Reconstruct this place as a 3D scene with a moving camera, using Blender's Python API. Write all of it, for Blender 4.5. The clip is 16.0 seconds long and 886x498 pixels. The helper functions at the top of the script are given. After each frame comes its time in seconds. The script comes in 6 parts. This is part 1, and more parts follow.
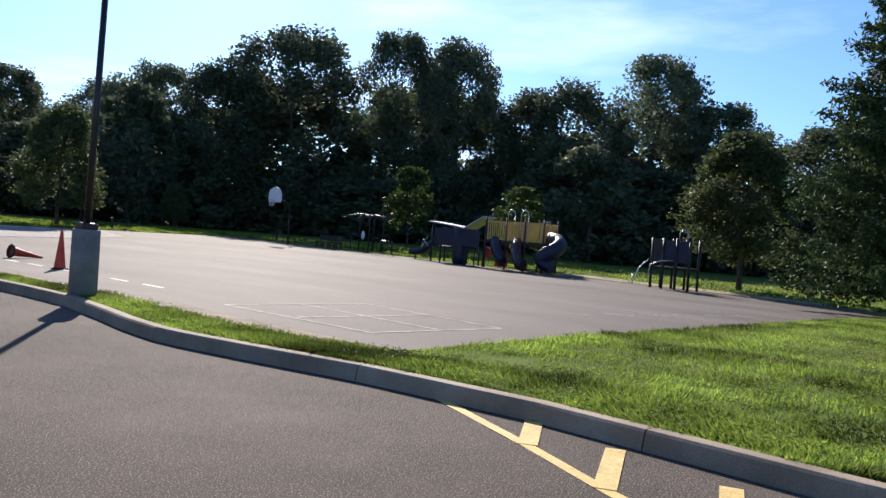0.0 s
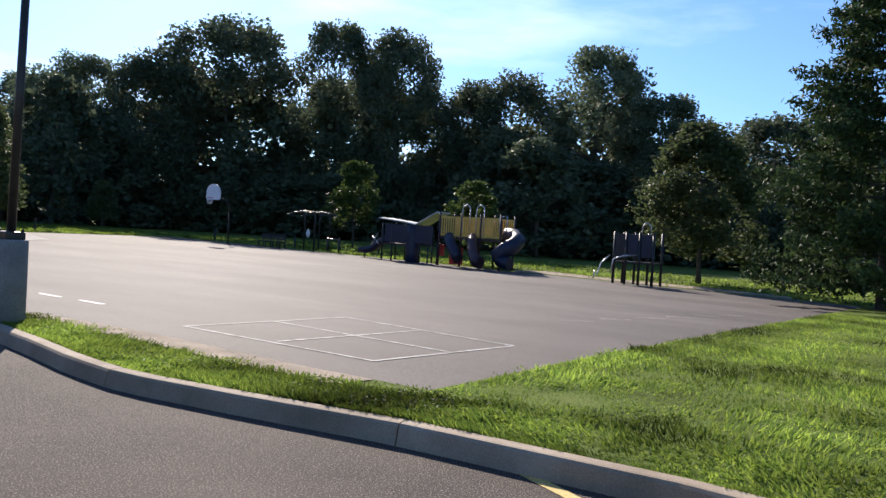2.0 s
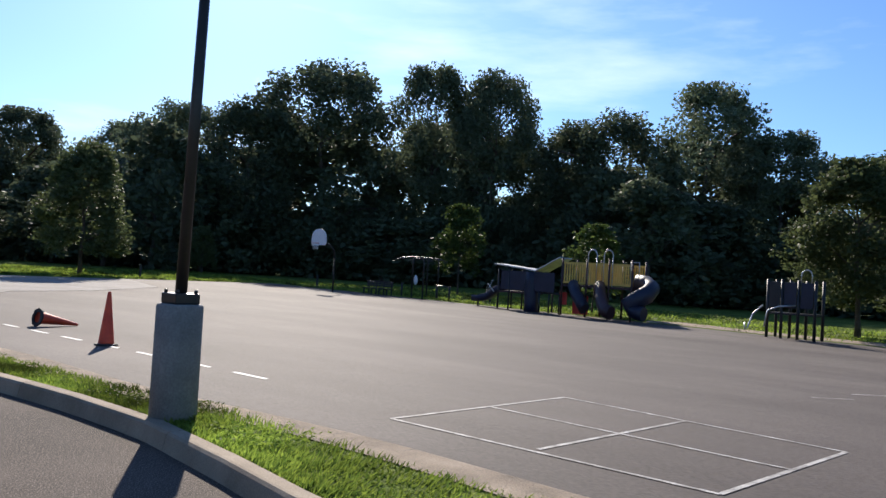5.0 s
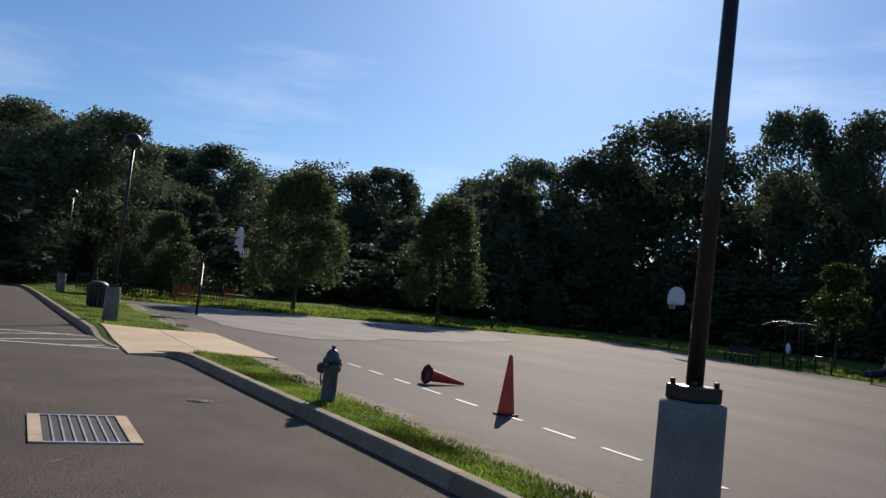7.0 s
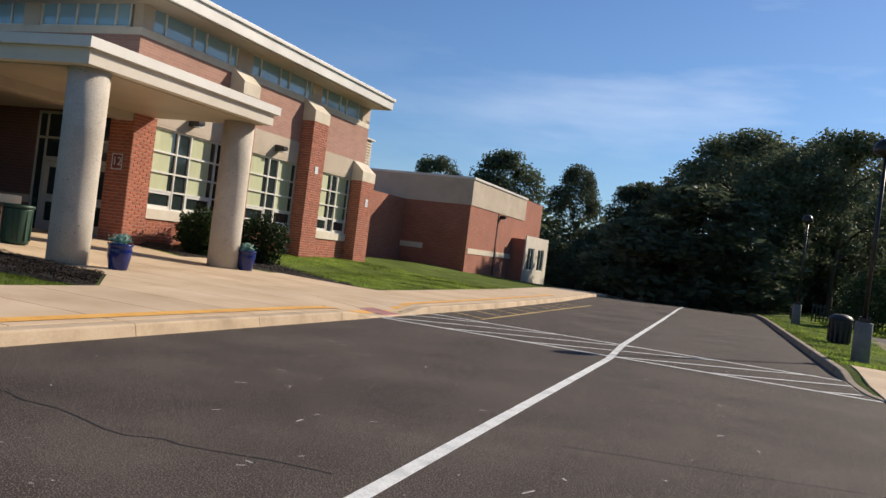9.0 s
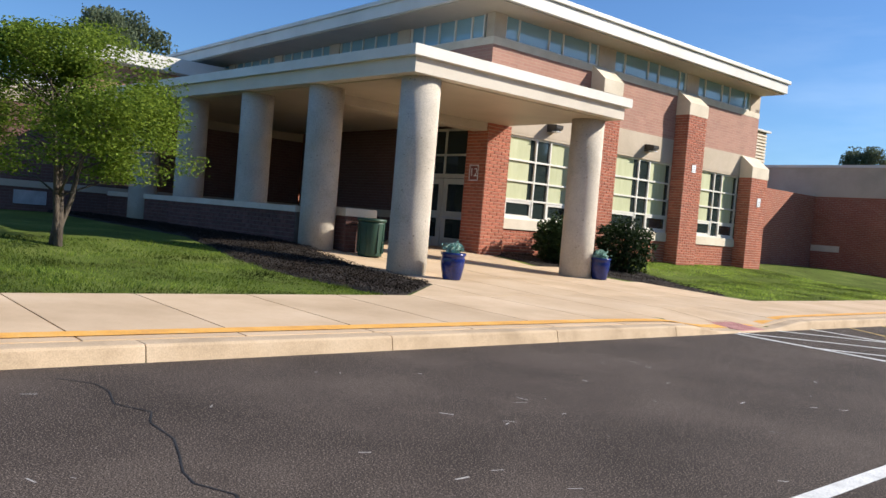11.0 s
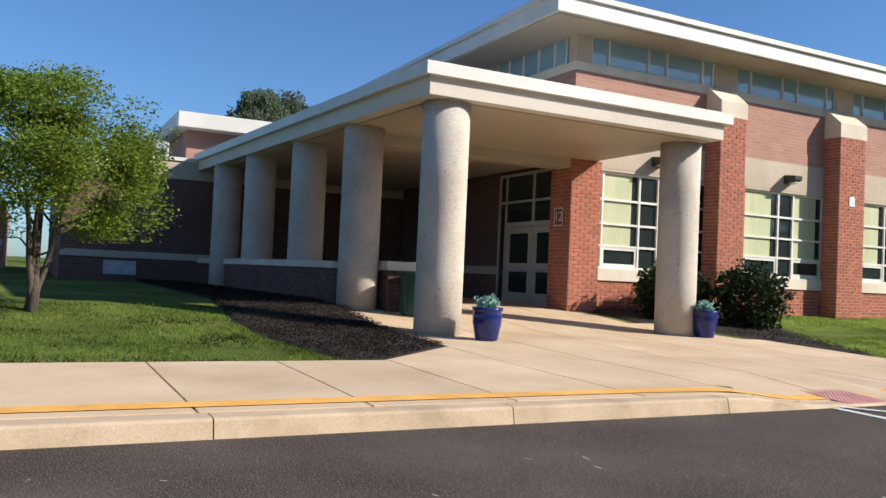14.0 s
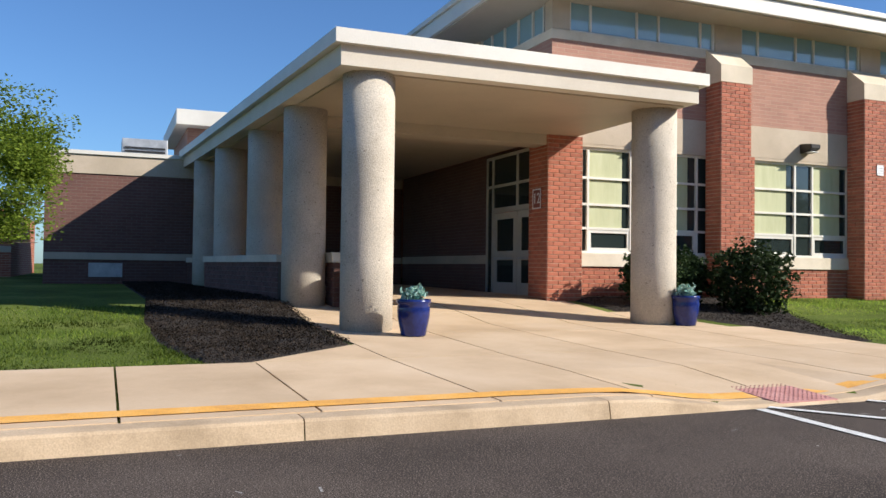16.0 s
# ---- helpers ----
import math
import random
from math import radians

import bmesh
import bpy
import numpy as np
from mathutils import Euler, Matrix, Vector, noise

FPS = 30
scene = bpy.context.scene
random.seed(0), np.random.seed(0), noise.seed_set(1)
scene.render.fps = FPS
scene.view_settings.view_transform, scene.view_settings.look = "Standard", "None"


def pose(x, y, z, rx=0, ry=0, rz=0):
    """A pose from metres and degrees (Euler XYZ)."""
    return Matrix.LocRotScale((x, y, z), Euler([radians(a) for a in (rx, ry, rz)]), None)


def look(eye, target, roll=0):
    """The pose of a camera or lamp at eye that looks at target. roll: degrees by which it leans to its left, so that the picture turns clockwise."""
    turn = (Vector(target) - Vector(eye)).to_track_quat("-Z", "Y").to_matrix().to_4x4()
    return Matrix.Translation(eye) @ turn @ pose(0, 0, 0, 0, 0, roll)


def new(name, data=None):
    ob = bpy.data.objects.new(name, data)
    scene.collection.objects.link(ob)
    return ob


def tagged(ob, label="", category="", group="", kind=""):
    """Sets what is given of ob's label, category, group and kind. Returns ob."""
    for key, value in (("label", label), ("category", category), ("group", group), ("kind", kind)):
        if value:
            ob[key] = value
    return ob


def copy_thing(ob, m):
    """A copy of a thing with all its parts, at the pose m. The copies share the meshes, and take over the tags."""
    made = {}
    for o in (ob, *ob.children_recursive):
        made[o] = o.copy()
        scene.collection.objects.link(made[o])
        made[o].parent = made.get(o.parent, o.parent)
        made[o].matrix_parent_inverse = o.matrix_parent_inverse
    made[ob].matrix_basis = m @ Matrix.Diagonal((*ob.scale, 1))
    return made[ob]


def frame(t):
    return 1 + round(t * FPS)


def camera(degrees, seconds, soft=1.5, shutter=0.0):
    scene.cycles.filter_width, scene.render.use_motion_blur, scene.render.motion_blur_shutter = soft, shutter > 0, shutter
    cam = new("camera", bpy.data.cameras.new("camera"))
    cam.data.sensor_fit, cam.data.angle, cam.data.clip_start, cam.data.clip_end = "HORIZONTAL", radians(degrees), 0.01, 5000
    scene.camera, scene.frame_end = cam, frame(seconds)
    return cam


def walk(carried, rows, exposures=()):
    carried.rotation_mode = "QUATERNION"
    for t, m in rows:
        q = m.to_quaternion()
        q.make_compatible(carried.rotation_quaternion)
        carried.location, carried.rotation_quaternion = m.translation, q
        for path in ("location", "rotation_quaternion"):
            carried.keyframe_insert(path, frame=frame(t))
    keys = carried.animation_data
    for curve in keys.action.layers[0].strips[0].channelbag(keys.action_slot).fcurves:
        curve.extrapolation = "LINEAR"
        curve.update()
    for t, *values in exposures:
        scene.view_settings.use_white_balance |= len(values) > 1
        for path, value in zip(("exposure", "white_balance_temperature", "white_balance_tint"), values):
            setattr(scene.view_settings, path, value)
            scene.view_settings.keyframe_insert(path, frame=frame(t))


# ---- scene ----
cam = camera(57.0, 16.0)
PATH = [
    (0, (0.429, -2.053, 1.489), (1.989, -0.802, 1.457), 4.3),
    (0.5, (0.778, -1.438, 1.5), (2.461, -0.359, 1.449), 5.5),
    (1, (1.044, -0.97, 1.531), (2.814, -0.038, 1.513), 4.0),
    (1.5, (1.27, -0.455, 1.546), (3.025, 0.504, 1.512), 4.8),
    (2, (1.447, 0.016, 1.554), (3.102, 1.138, 1.519), 3.4),
    (2.5, (1.682, 0.529, 1.581), (3.256, 1.763, 1.574), 3.2),
    (3, (1.884, 1.099, 1.591), (3.485, 2.296, 1.619), 2.7),
    (3.5, (2.064, 1.712, 1.595), (3.645, 2.936, 1.625), 2.7),
    (3.7, (2.169, 1.984, 1.608), (3.746, 3.213, 1.644), 2.7),
    (5.8, (2.856, 4.634, 1.566), (4.285, 6.029, 1.675), 4.6),
    (6, (2.917, 4.91, 1.562), (4.263, 6.386, 1.665), 4.4),
    (6.5, (3.003, 5.75, 1.641), (4.026, 7.465, 1.76), 6.9),
    (7, (2.989, 6.348, 1.631), (3.9, 8.124, 1.762), 6.0),
    (7.5, (2.933, 6.953, 1.632), (3.475, 8.877, 1.684), 5.7),
    (8, (2.863, 7.704, 1.646), (3.006, 9.698, 1.697), 5.3),
    (8.5, (2.816, 8.568, 1.569), (2.343, 10.509, 1.649), 5.3),
    (9, (2.81, 9.279, 1.569), (2.098, 11.148, 1.574), 7.0),
    (9.5, (2.781, 10.069, 1.527), (1.691, 11.744, 1.459), 5.4),
    (10, (2.832, 10.675, 1.563), (1.543, 12.202, 1.478), 6.9),
    (10.2, (2.957, 10.97, 1.548), (1.602, 12.438, 1.473), 6.5),
    (12.3, (2.608, 13.822, 1.483), (1.018, 15.034, 1.411), 3.7),
    (12.5, (2.544, 14.149, 1.432), (0.951, 15.356, 1.382), 3.7),
    (13, (2.399, 14.901, 1.439), (0.756, 16.041, 1.445), 5.1),
    (13.5, (2.342, 15.57, 1.423), (0.632, 16.605, 1.473), 3.6),
    (14, (2.195, 16.291, 1.389), (0.417, 17.204, 1.454), 2.6),
    (14.5, (2.135, 17.039, 1.389), (0.347, 17.933, 1.446), 2.3),
    (15, (2.077, 17.769, 1.358), (0.32, 18.725, 1.365), 1.9),
    (15.5, (2.063, 18.506, 1.373), (0.34, 19.522, 1.373), 1.2),
    (16, (1.886, 19.076, 1.362), (0.039, 19.841, 1.409), 0.7),
]

EXPOSURES = [(0, 0.78, 6500, 14), (1.5, 0.86, 6550, 14), (3.5, 0.76, 6500, 14), (5.8, 0.42, 6600, 12), (7.0, -0.06, 6750, 12), (8.0, -0.12, 6900, 11), (9.0, 0.18, 7000, 12), (10.0, 0.62, 6600, 11), (12.5, 0.54, 6450, 10), (16.0, 0.53, 6450, 10)]
walk(cam, [(t, look(e, g, r)) for t, e, g, r in PATH], EXPOSURES)

# ---- light ----
SUN_TO = Vector((0.597, 0.802, 0.0)).normalized()
SUN_EL = radians(30)
sun_way = Vector((SUN_TO.x * math.cos(SUN_EL), SUN_TO.y * math.cos(SUN_EL), math.sin(SUN_EL)))
sun = new("sun", bpy.data.lights.new("sun", "SUN"))
sun.data.energy, sun.data.angle, sun.data.color = 5.0, radians(0.6), (1.0, 0.92, 0.80)
sun.matrix_world = look(sun_way * 80, (0, 0, 0))

world = bpy.data.worlds.new("sky")
scene.world = world
world.use_nodes = True
wn, wl = world.node_tree.nodes, world.node_tree.links
wn.clear()
sky = wn.new("ShaderNodeTexSky")
sky.sky_type, sky.sun_disc = "NISHITA", False
sky.sun_elevation, sky.sun_rotation = SUN_EL, math.atan2(SUN_TO.x, SUN_TO.y)
sky.air_density, sky.dust_density, sky.ozone_density = 1.0, 0.42, 3.0
# thin streaks of cloud over the whole sky
tc, mp = wn.new("ShaderNodeTexCoord"), wn.new("ShaderNodeMapping")
mp.inputs["Scale"].default_value = (1.2, 1.6, 7.0)
mp.inputs["Rotation"].default_value = (0.0, 0.12, 0.5)
cn = wn.new("ShaderNodeTexNoise")
cn.inputs["Scale"].default_value, cn.inputs["Detail"].default_value, cn.inputs["Roughness"].default_value = 1.7, 7.0, 0.55
cr = wn.new("ShaderNodeValToRGB")
cr.color_ramp.elements[0].position, cr.color_ramp.elements[1].position = 0.5, 0.8
cr.color_ramp.elements[1].color = (0.34, 0.34, 0.34, 1)
mixc = wn.new("ShaderNodeMix")
mixc.data_type = "RGBA"
mixc.inputs["B"].default_value = (17.0, 17.8, 19.0, 1)
bg, wo = wn.new("ShaderNodeBackground"), wn.new("ShaderNodeOutputWorld")
bg.inputs["Strength"].default_value = 0.076
wl.new(tc.outputs["Generated"], mp.inputs["Vector"])
wl.new(mp.outputs["Vector"], cn.inputs["Vector"])
wl.new(cn.outputs["Fac"], cr.inputs["Fac"])
# the thin cloud lies on the sunward side
dt, dm_, cm = wn.new("ShaderNodeVectorMath"), wn.new("ShaderNodeMapRange"), wn.new("ShaderNodeMath")
dt.operation, cm.operation = "DOT_PRODUCT", "MULTIPLY"
dt.inputs[1].default_value = (0.597, 0.802, 0.0)
dm_.inputs["From Min"].default_value, dm_.inputs["From Max"].default_value = 0.3, 0.9
wl.new(tc.outputs["Generated"], dt.inputs[0])
wl.new(dt.outputs["Value"], dm_.inputs["Value"])
wl.new(dm_.outputs["Result"], cm.inputs[0])
wl.new(cr.outputs["Color"], cm.inputs[1])
wl.new(cm.outputs[0], mixc.inputs["Factor"])
tint = wn.new("ShaderNodeVectorMath")
tint.operation = "MULTIPLY"
tint.inputs[1].default_value = (0.72, 0.99, 1.32)
wl.new(sky.outputs["Color"], tint.inputs[0])
wl.new(tint.outputs["Vector"], mixc.inputs["A"])
wl.new(mixc.outputs["Result"], bg.inputs["Color"])
wl.new(bg.outputs["Background"], wo.inputs["Surface"])


# ---- materials ----
def material(name, stops, scale=3.0, fine=60.0, rough=0.8, bump=0.3, depth=0.01, metal=0.0, stretch=(1, 1, 1), spread=0.25, piece=0.0, space="Object", spec=0.5, crisp=0.2):
    """A surface of two noises: broad stains through the colour stops, fine grain in colour and relief. piece: how far each piece differs."""
    m = bpy.data.materials.new(name)
    m.use_nodes = True
    n, k = m.node_tree.nodes, m.node_tree.links
    p = n["Principled BSDF"]
    p.inputs["Roughness"].default_value, p.inputs["Metallic"].default_value = rough, metal
    p.inputs["Specular IOR Level"].default_value = spec
    co, ma = n.new("ShaderNodeTexCoord"), n.new("ShaderNodeMapping")
    ma.inputs["Scale"].default_value = stretch
    k.new(co.outputs[space], ma.inputs["Vector"])
    a, b = n.new("ShaderNodeTexNoise"), n.new("ShaderNodeTexNoise")
    a.inputs["Scale"].default_value, a.inputs["Detail"].default_value, a.inputs["Roughness"].default_value = scale, 6, 0.6
    b.inputs["Scale"].default_value, b.inputs["Detail"].default_value = fine, 3
    k.new(ma.outputs["Vector"], a.inputs["Vector"])
    k.new(ma.outputs["Vector"], b.inputs["Vector"])
    ramp = n.new("ShaderNodeValToRGB")
    el = ramp.color_ramp.elements
    while len(el) < len(stops):
        el.new(0.5)
    for i, c in enumerate(stops):
        el[i].position = 0.32 + 0.36 * i / max(1, len(stops) - 1)
        el[i].color = (*c, 1)
    k.new(a.outputs["Fac"], ramp.inputs["Fac"])
    grain = n.new("ShaderNodeMapRange")
    grain.inputs["From Min"].default_value, grain.inputs["From Max"].default_value = 0.5 - crisp, 0.5 + crisp
    grain.inputs["To Min"].default_value, grain.inputs["To Max"].default_value = 1 - spread, 1 + spread
    k.new(b.outputs["Fac"], grain.inputs["Value"])
    mul = n.new("ShaderNodeVectorMath")
    mul.operation = "MULTIPLY"
    k.new(ramp.outputs["Color"], mul.inputs[0])
    k.new(grain.outputs["Result"], mul.inputs[1])
    last = mul.outputs["Vector"]
    if piece:
        oi, pr = n.new("ShaderNodeObjectInfo"), n.new("ShaderNodeMapRange")
        ge, ad = n.new("ShaderNodeNewGeometry"), n.new("ShaderNodeMath")
        ad.operation = "ADD"
        k.new(oi.outputs["Random"], ad.inputs[0])
        k.new(ge.outputs["Random Per Island"], ad.inputs[1])
        fr = n.new("ShaderNodeMath")
        fr.operation = "FRACT"
        k.new(ad.outputs[0], fr.inputs[0])
        pr.inputs["To Min"].default_value, pr.inputs["To Max"].default_value = 1 - piece, 1 + piece
        k.new(fr.outputs[0], pr.inputs["Value"])
        mu = n.new("ShaderNodeVectorMath")
        mu.operation = "MULTIPLY"
        k.new(last, mu.inputs[0])
        k.new(pr.outputs["Result"], mu.inputs[1])
        last = mu.outputs["Vector"]
    k.new(last, p.inputs["Base Color"])
    if bump:
        bu = n.new("ShaderNodeBump")
        bu.inputs["Strength"].default_value, bu.inputs["Distance"].default_value = bump, depth
        k.new(b.outputs["Fac"], bu.inputs["Height"])
        k.new(bu.outputs["Normal"], p.inputs["Normal"])
    return m


def leaf_material(name, dark, light, trans=0.35, patch=0.0):
    m = bpy.data.materials.new(name)
    m.use_nodes = True
    n, k = m.node_tree.nodes, m.node_tree.links
    p, out = n["Principled BSDF"], n["Material Output"]
    p.inputs["Roughness"].default_value, p.inputs["Specular IOR Level"].default_value = 0.6, 0.12
    ge, ramp = n.new("ShaderNodeNewGeometry"), n.new("ShaderNodeValToRGB")
    ramp.color_ramp.elements[0].color, ramp.color_ramp.elements[1].color = (*dark, 1), (*light, 1)
    k.new(ge.outputs["Random Per Island"], ramp.inputs["Fac"])
    oi, pr, mu = n.new("ShaderNodeObjectInfo"), n.new("ShaderNodeMapRange"), n.new("ShaderNodeVectorMath")
    pr.inputs["To Min"].default_value, pr.inputs["To Max"].default_value = 0.75, 1.25
    mu.operation = "MULTIPLY"
    k.new(oi.outputs["Random"], pr.inputs["Value"])
    k.new(ramp.outputs["Color"], mu.inputs[0])
    k.new(pr.outputs["Result"], mu.inputs[1])
    k.new(mu.outputs["Vector"], p.inputs["Base Color"])
    # broad colour patches stand for sunlit and shaded swells of the ground
    if patch:
        co, no, pm, mv = n.new("ShaderNodeTexCoord"), n.new("ShaderNodeTexNoise"), n.new("ShaderNodeMapRange"), n.new("ShaderNodeVectorMath")
        no.inputs["Scale"].default_value, no.inputs["Detail"].default_value = 0.6, 4
        k.new(co.outputs["Object"], no.inputs["Vector"])
        pm.inputs["From Min"].default_value, pm.inputs["From Max"].default_value = 0.35, 0.65
        pm.inputs["To Min"].default_value, pm.inputs["To Max"].default_value = 1 - patch, 1 + patch
        k.new(no.outputs["Fac"], pm.inputs["Value"])
        mv.operation = "MULTIPLY"
        k.new(mu.outputs["Vector"], mv.inputs[0])
        k.new(pm.outputs["Result"], mv.inputs[1])
        mu = mv
        k.new(mu.outputs["Vector"], p.inputs["Base Color"])
    tr, mx = n.new("ShaderNodeBsdfTranslucent"), n.new("ShaderNodeMixShader")
    k.new(mu.outputs["Vector"], tr.inputs["Color"])
    mx.inputs["Fac"].default_value = trans
    k.new(p.outputs["BSDF"], mx.inputs[1])
    k.new(tr.outputs["BSDF"], mx.inputs[2])
    k.new(mx.outputs["Shader"], out.inputs["Surface"])
    return m


def glass_material(name, tint, rough=0.04):
    m = bpy.data.materials.new(name)
    m.use_nodes = True
    p = m.node_tree.nodes["Principled BSDF"]
    p.inputs["Base Color"].default_value = (*tint, 1)
    p.inputs["Roughness"].default_value, p.inputs["Transmission Weight"].default_value = rough, 0.0
    p.inputs["Specular IOR Level"].default_value = 0.9
    return m


def brick_material(name, a, b, mortar, width=0.3, height=0.1):
    """Far brickwork: courses in colour and relief."""
    m = bpy.data.materials.new(name)
    m.use_nodes = True
    n, k = m.node_tree.nodes, m.node_tree.links
    p = n["Principled BSDF"]
    p.inputs["Roughness"].default_value = 0.85
    ge, sx, cx = n.new("ShaderNodeTexCoord"), n.new("ShaderNodeSeparateXYZ"), n.new("ShaderNodeCombineXYZ")
    ad = n.new("ShaderNodeMath")
    ad.operation = "ADD"
    k.new(ge.outputs["Object"], sx.inputs[0])
    k.new(sx.outputs["X"], ad.inputs[0])
    k.new(sx.outputs["Y"], ad.inputs[1])
    k.new(ad.outputs[0], cx.inputs["X"])
    k.new(sx.outputs["Z"], cx.inputs["Y"])
    br = n.new("ShaderNodeTexBrick")
    br.inputs["Scale"].default_value = 1.0
    br.inputs["Brick Width"].default_value, br.inputs["Row Height"].default_value = width, height
    br.inputs["Mortar Size"].default_value, br.inputs["Mortar Smooth"].default_value = 0.008, 0.2
    br.inputs["Color1"].default_value, br.inputs["Color2"].default_value, br.inputs["Mortar"].default_value = (*a, 1), (*b, 1), (*mortar, 1)
    k.new(cx.outputs[0], br.inputs["Vector"])
    no, gr, mu = n.new("ShaderNodeTexNoise"), n.new("ShaderNodeMapRange"), n.new("ShaderNodeVectorMath")
    no.inputs["Scale"].default_value, no.inputs["Detail"].default_value = 0.9, 6
    k.new(ge.outputs["Object"], no.inputs["Vector"])
    gr.inputs["To Min"].default_value, gr.inputs["To Max"].default_value = 0.75, 1.25
    k.new(no.outputs["Fac"], gr.inputs["Value"])
    mu.operation = "MULTIPLY"
    k.new(br.outputs["Color"], mu.inputs[0])
    k.new(gr.outputs["Result"], mu.inputs[1])
    k.new(mu.outputs["Vector"], p.inputs["Base Color"])
    bu = n.new("ShaderNodeBump")
    bu.invert = True
    bu.inputs["Strength"].default_value, bu.inputs["Distance"].default_value = 0.6, 0.01
    k.new(br.outputs["Fac"], bu.inputs["Height"])
    k.new(bu.outputs["Normal"], p.inputs["Normal"])
    return m


ASPHALT = material("asphalt", [(0.035, 0.0265, 0.0215), (0.056, 0.043, 0.0355), (0.083, 0.065, 0.0535)], 0.5, 110, 0.92, 0.22, 0.003, spread=0.8, spec=0.22, crisp=0.12)
def speckle(mat, scale, cut, colour):
    """Spots of another colour in a worn surface: pale stones, or the shade in pits."""
    n, k = mat.node_tree.nodes, mat.node_tree.links
    p = n["Principled BSDF"]
    base = p.inputs["Base Color"].links[0].from_socket
    co, no, mr, mx = n.new("ShaderNodeTexCoord"), n.new("ShaderNodeTexNoise"), n.new("ShaderNodeMapRange"), n.new("ShaderNodeMix")
    no.inputs["Scale"].default_value, no.inputs["Detail"].default_value = scale, 1.0
    mr.inputs["From Min"].default_value, mr.inputs["From Max"].default_value = cut, cut + 0.06
    mx.data_type = "RGBA"
    mx.inputs["B"].default_value = (*colour, 1)
    k.new(co.outputs["Object"], no.inputs["Vector"])
    k.new(no.outputs["Fac"], mr.inputs["Value"])
    k.new(mr.outputs["Result"], mx.inputs["Factor"])
    k.new(base, mx.inputs["A"])
    k.new(mx.outputs["Result"], p.inputs["Base Color"])


speckle(ASPHALT, 80.0, 0.595, (0.23, 0.19, 0.155))
COURT = material("court_asphalt", [(0.054, 0.044, 0.039), (0.079, 0.065, 0.058), (0.115, 0.096, 0.086)], 0.25, 60, 0.84, 0.6, 0.012, stretch=(1, 0.35, 1), spread=0.35, spec=0.3)
GRASS = material("grass_soil", [(0.07, 0.088, 0.022), (0.10, 0.14, 0.03), (0.15, 0.18, 0.05)], 0.5, 60, 1.0, 0.6, 0.02, spread=0.5, spec=0.05)
CONCRETE = material("concrete_walk", [(0.49, 0.355, 0.222), (0.58, 0.43, 0.28), (0.64, 0.49, 0.335)], 0.7, 120, 0.9, 0.25, 0.004, spread=0.1, piece=0.06)
# right kerb: the shade on its road face is put into the whole colour
KERB = material("shaded_kerb_concrete", [(0.20, 0.152, 0.10), (0.275, 0.213, 0.147), (0.345, 0.275, 0.195)], 1.5, 90, 0.9, 0.4, 0.006, spread=0.2, piece=0.1)
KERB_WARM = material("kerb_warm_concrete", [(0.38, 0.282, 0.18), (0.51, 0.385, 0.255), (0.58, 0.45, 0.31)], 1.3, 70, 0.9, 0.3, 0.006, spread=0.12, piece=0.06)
COLUMN = material("column_concrete", [(0.41, 0.365, 0.30), (0.49, 0.44, 0.37), (0.55, 0.50, 0.425)], 1.1, 45, 0.9, 0.7, 0.012, spread=0.18)
# dark spots paint the shade inside the concrete's pits
speckle(COLUMN, 22.0, 0.7, (0.24, 0.21, 0.175))
STUCCO = material("cream_stucco", [(0.54, 0.49, 0.415), (0.60, 0.55, 0.47), (0.64, 0.59, 0.51)], 0.6, 80, 0.85, 0.2, 0.003, spread=0.06)
BAND = material("tan_block", [(0.42, 0.35, 0.265), (0.48, 0.40, 0.31), (0.53, 0.45, 0.35)], 0.8, 60, 0.9, 0.3, 0.005, spread=0.1)
CAPSTONE = material("limestone_cap", [(0.56, 0.49, 0.38), (0.64, 0.56, 0.44), (0.70, 0.62, 0.50)], 1.2, 60, 0.85, 0.25, 0.004, spread=0.1)
WHITE = material("white_metal", [(0.54, 0.52, 0.475), (0.62, 0.60, 0.55), (0.68, 0.66, 0.61)], 0.5, 40, 0.5, 0.05, 0.002, spread=0.04)
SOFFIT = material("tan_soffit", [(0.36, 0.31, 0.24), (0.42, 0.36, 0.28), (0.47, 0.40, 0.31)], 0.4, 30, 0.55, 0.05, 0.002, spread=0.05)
BRICK = material("red_brick", [(0.27, 0.08, 0.047), (0.37, 0.115, 0.066), (0.44, 0.15, 0.085)], 5.0, 60, 0.85, 0.5, 0.004, spread=0.2, piece=0.16)
MORTAR = material("mortar", [(0.42, 0.30, 0.22), (0.50, 0.37, 0.28), (0.55, 0.42, 0.32)], 2.0, 80, 0.95, 0.4, 0.004, spread=0.15)
# mortar darkened for the porch shade, which is put into its colour
MORTAR_SHADE = material("shaded_mortar", [(0.10, 0.075, 0.062), (0.14, 0.105, 0.088), (0.18, 0.135, 0.115)], 2.0, 80, 0.95, 0.4, 0.004, spread=0.15)
BRICK_FAR = brick_material("brick_far", (0.36, 0.115, 0.066), (0.29, 0.088, 0.052), (0.44, 0.29, 0.21))
# brick of the porch and low wing, their shade put into the colour
BRICK_FAR_SHADE = brick_material("brick_far_shade", (0.15, 0.072, 0.058), (0.125, 0.058, 0.048), (0.17, 0.12, 0.10))
BRICK_UP = brick_material("brick_smooth", (0.40, 0.215, 0.16), (0.35, 0.18, 0.135), (0.40, 0.265, 0.205), 0.4, 0.1)
LINE_WHITE = material("white_paint_line", [(0.5, 0.5, 0.48), (0.7, 0.7, 0.67), (0.78, 0.78, 0.75)], 3.0, 90, 0.7, 0.4, 0.004, spread=0.2)
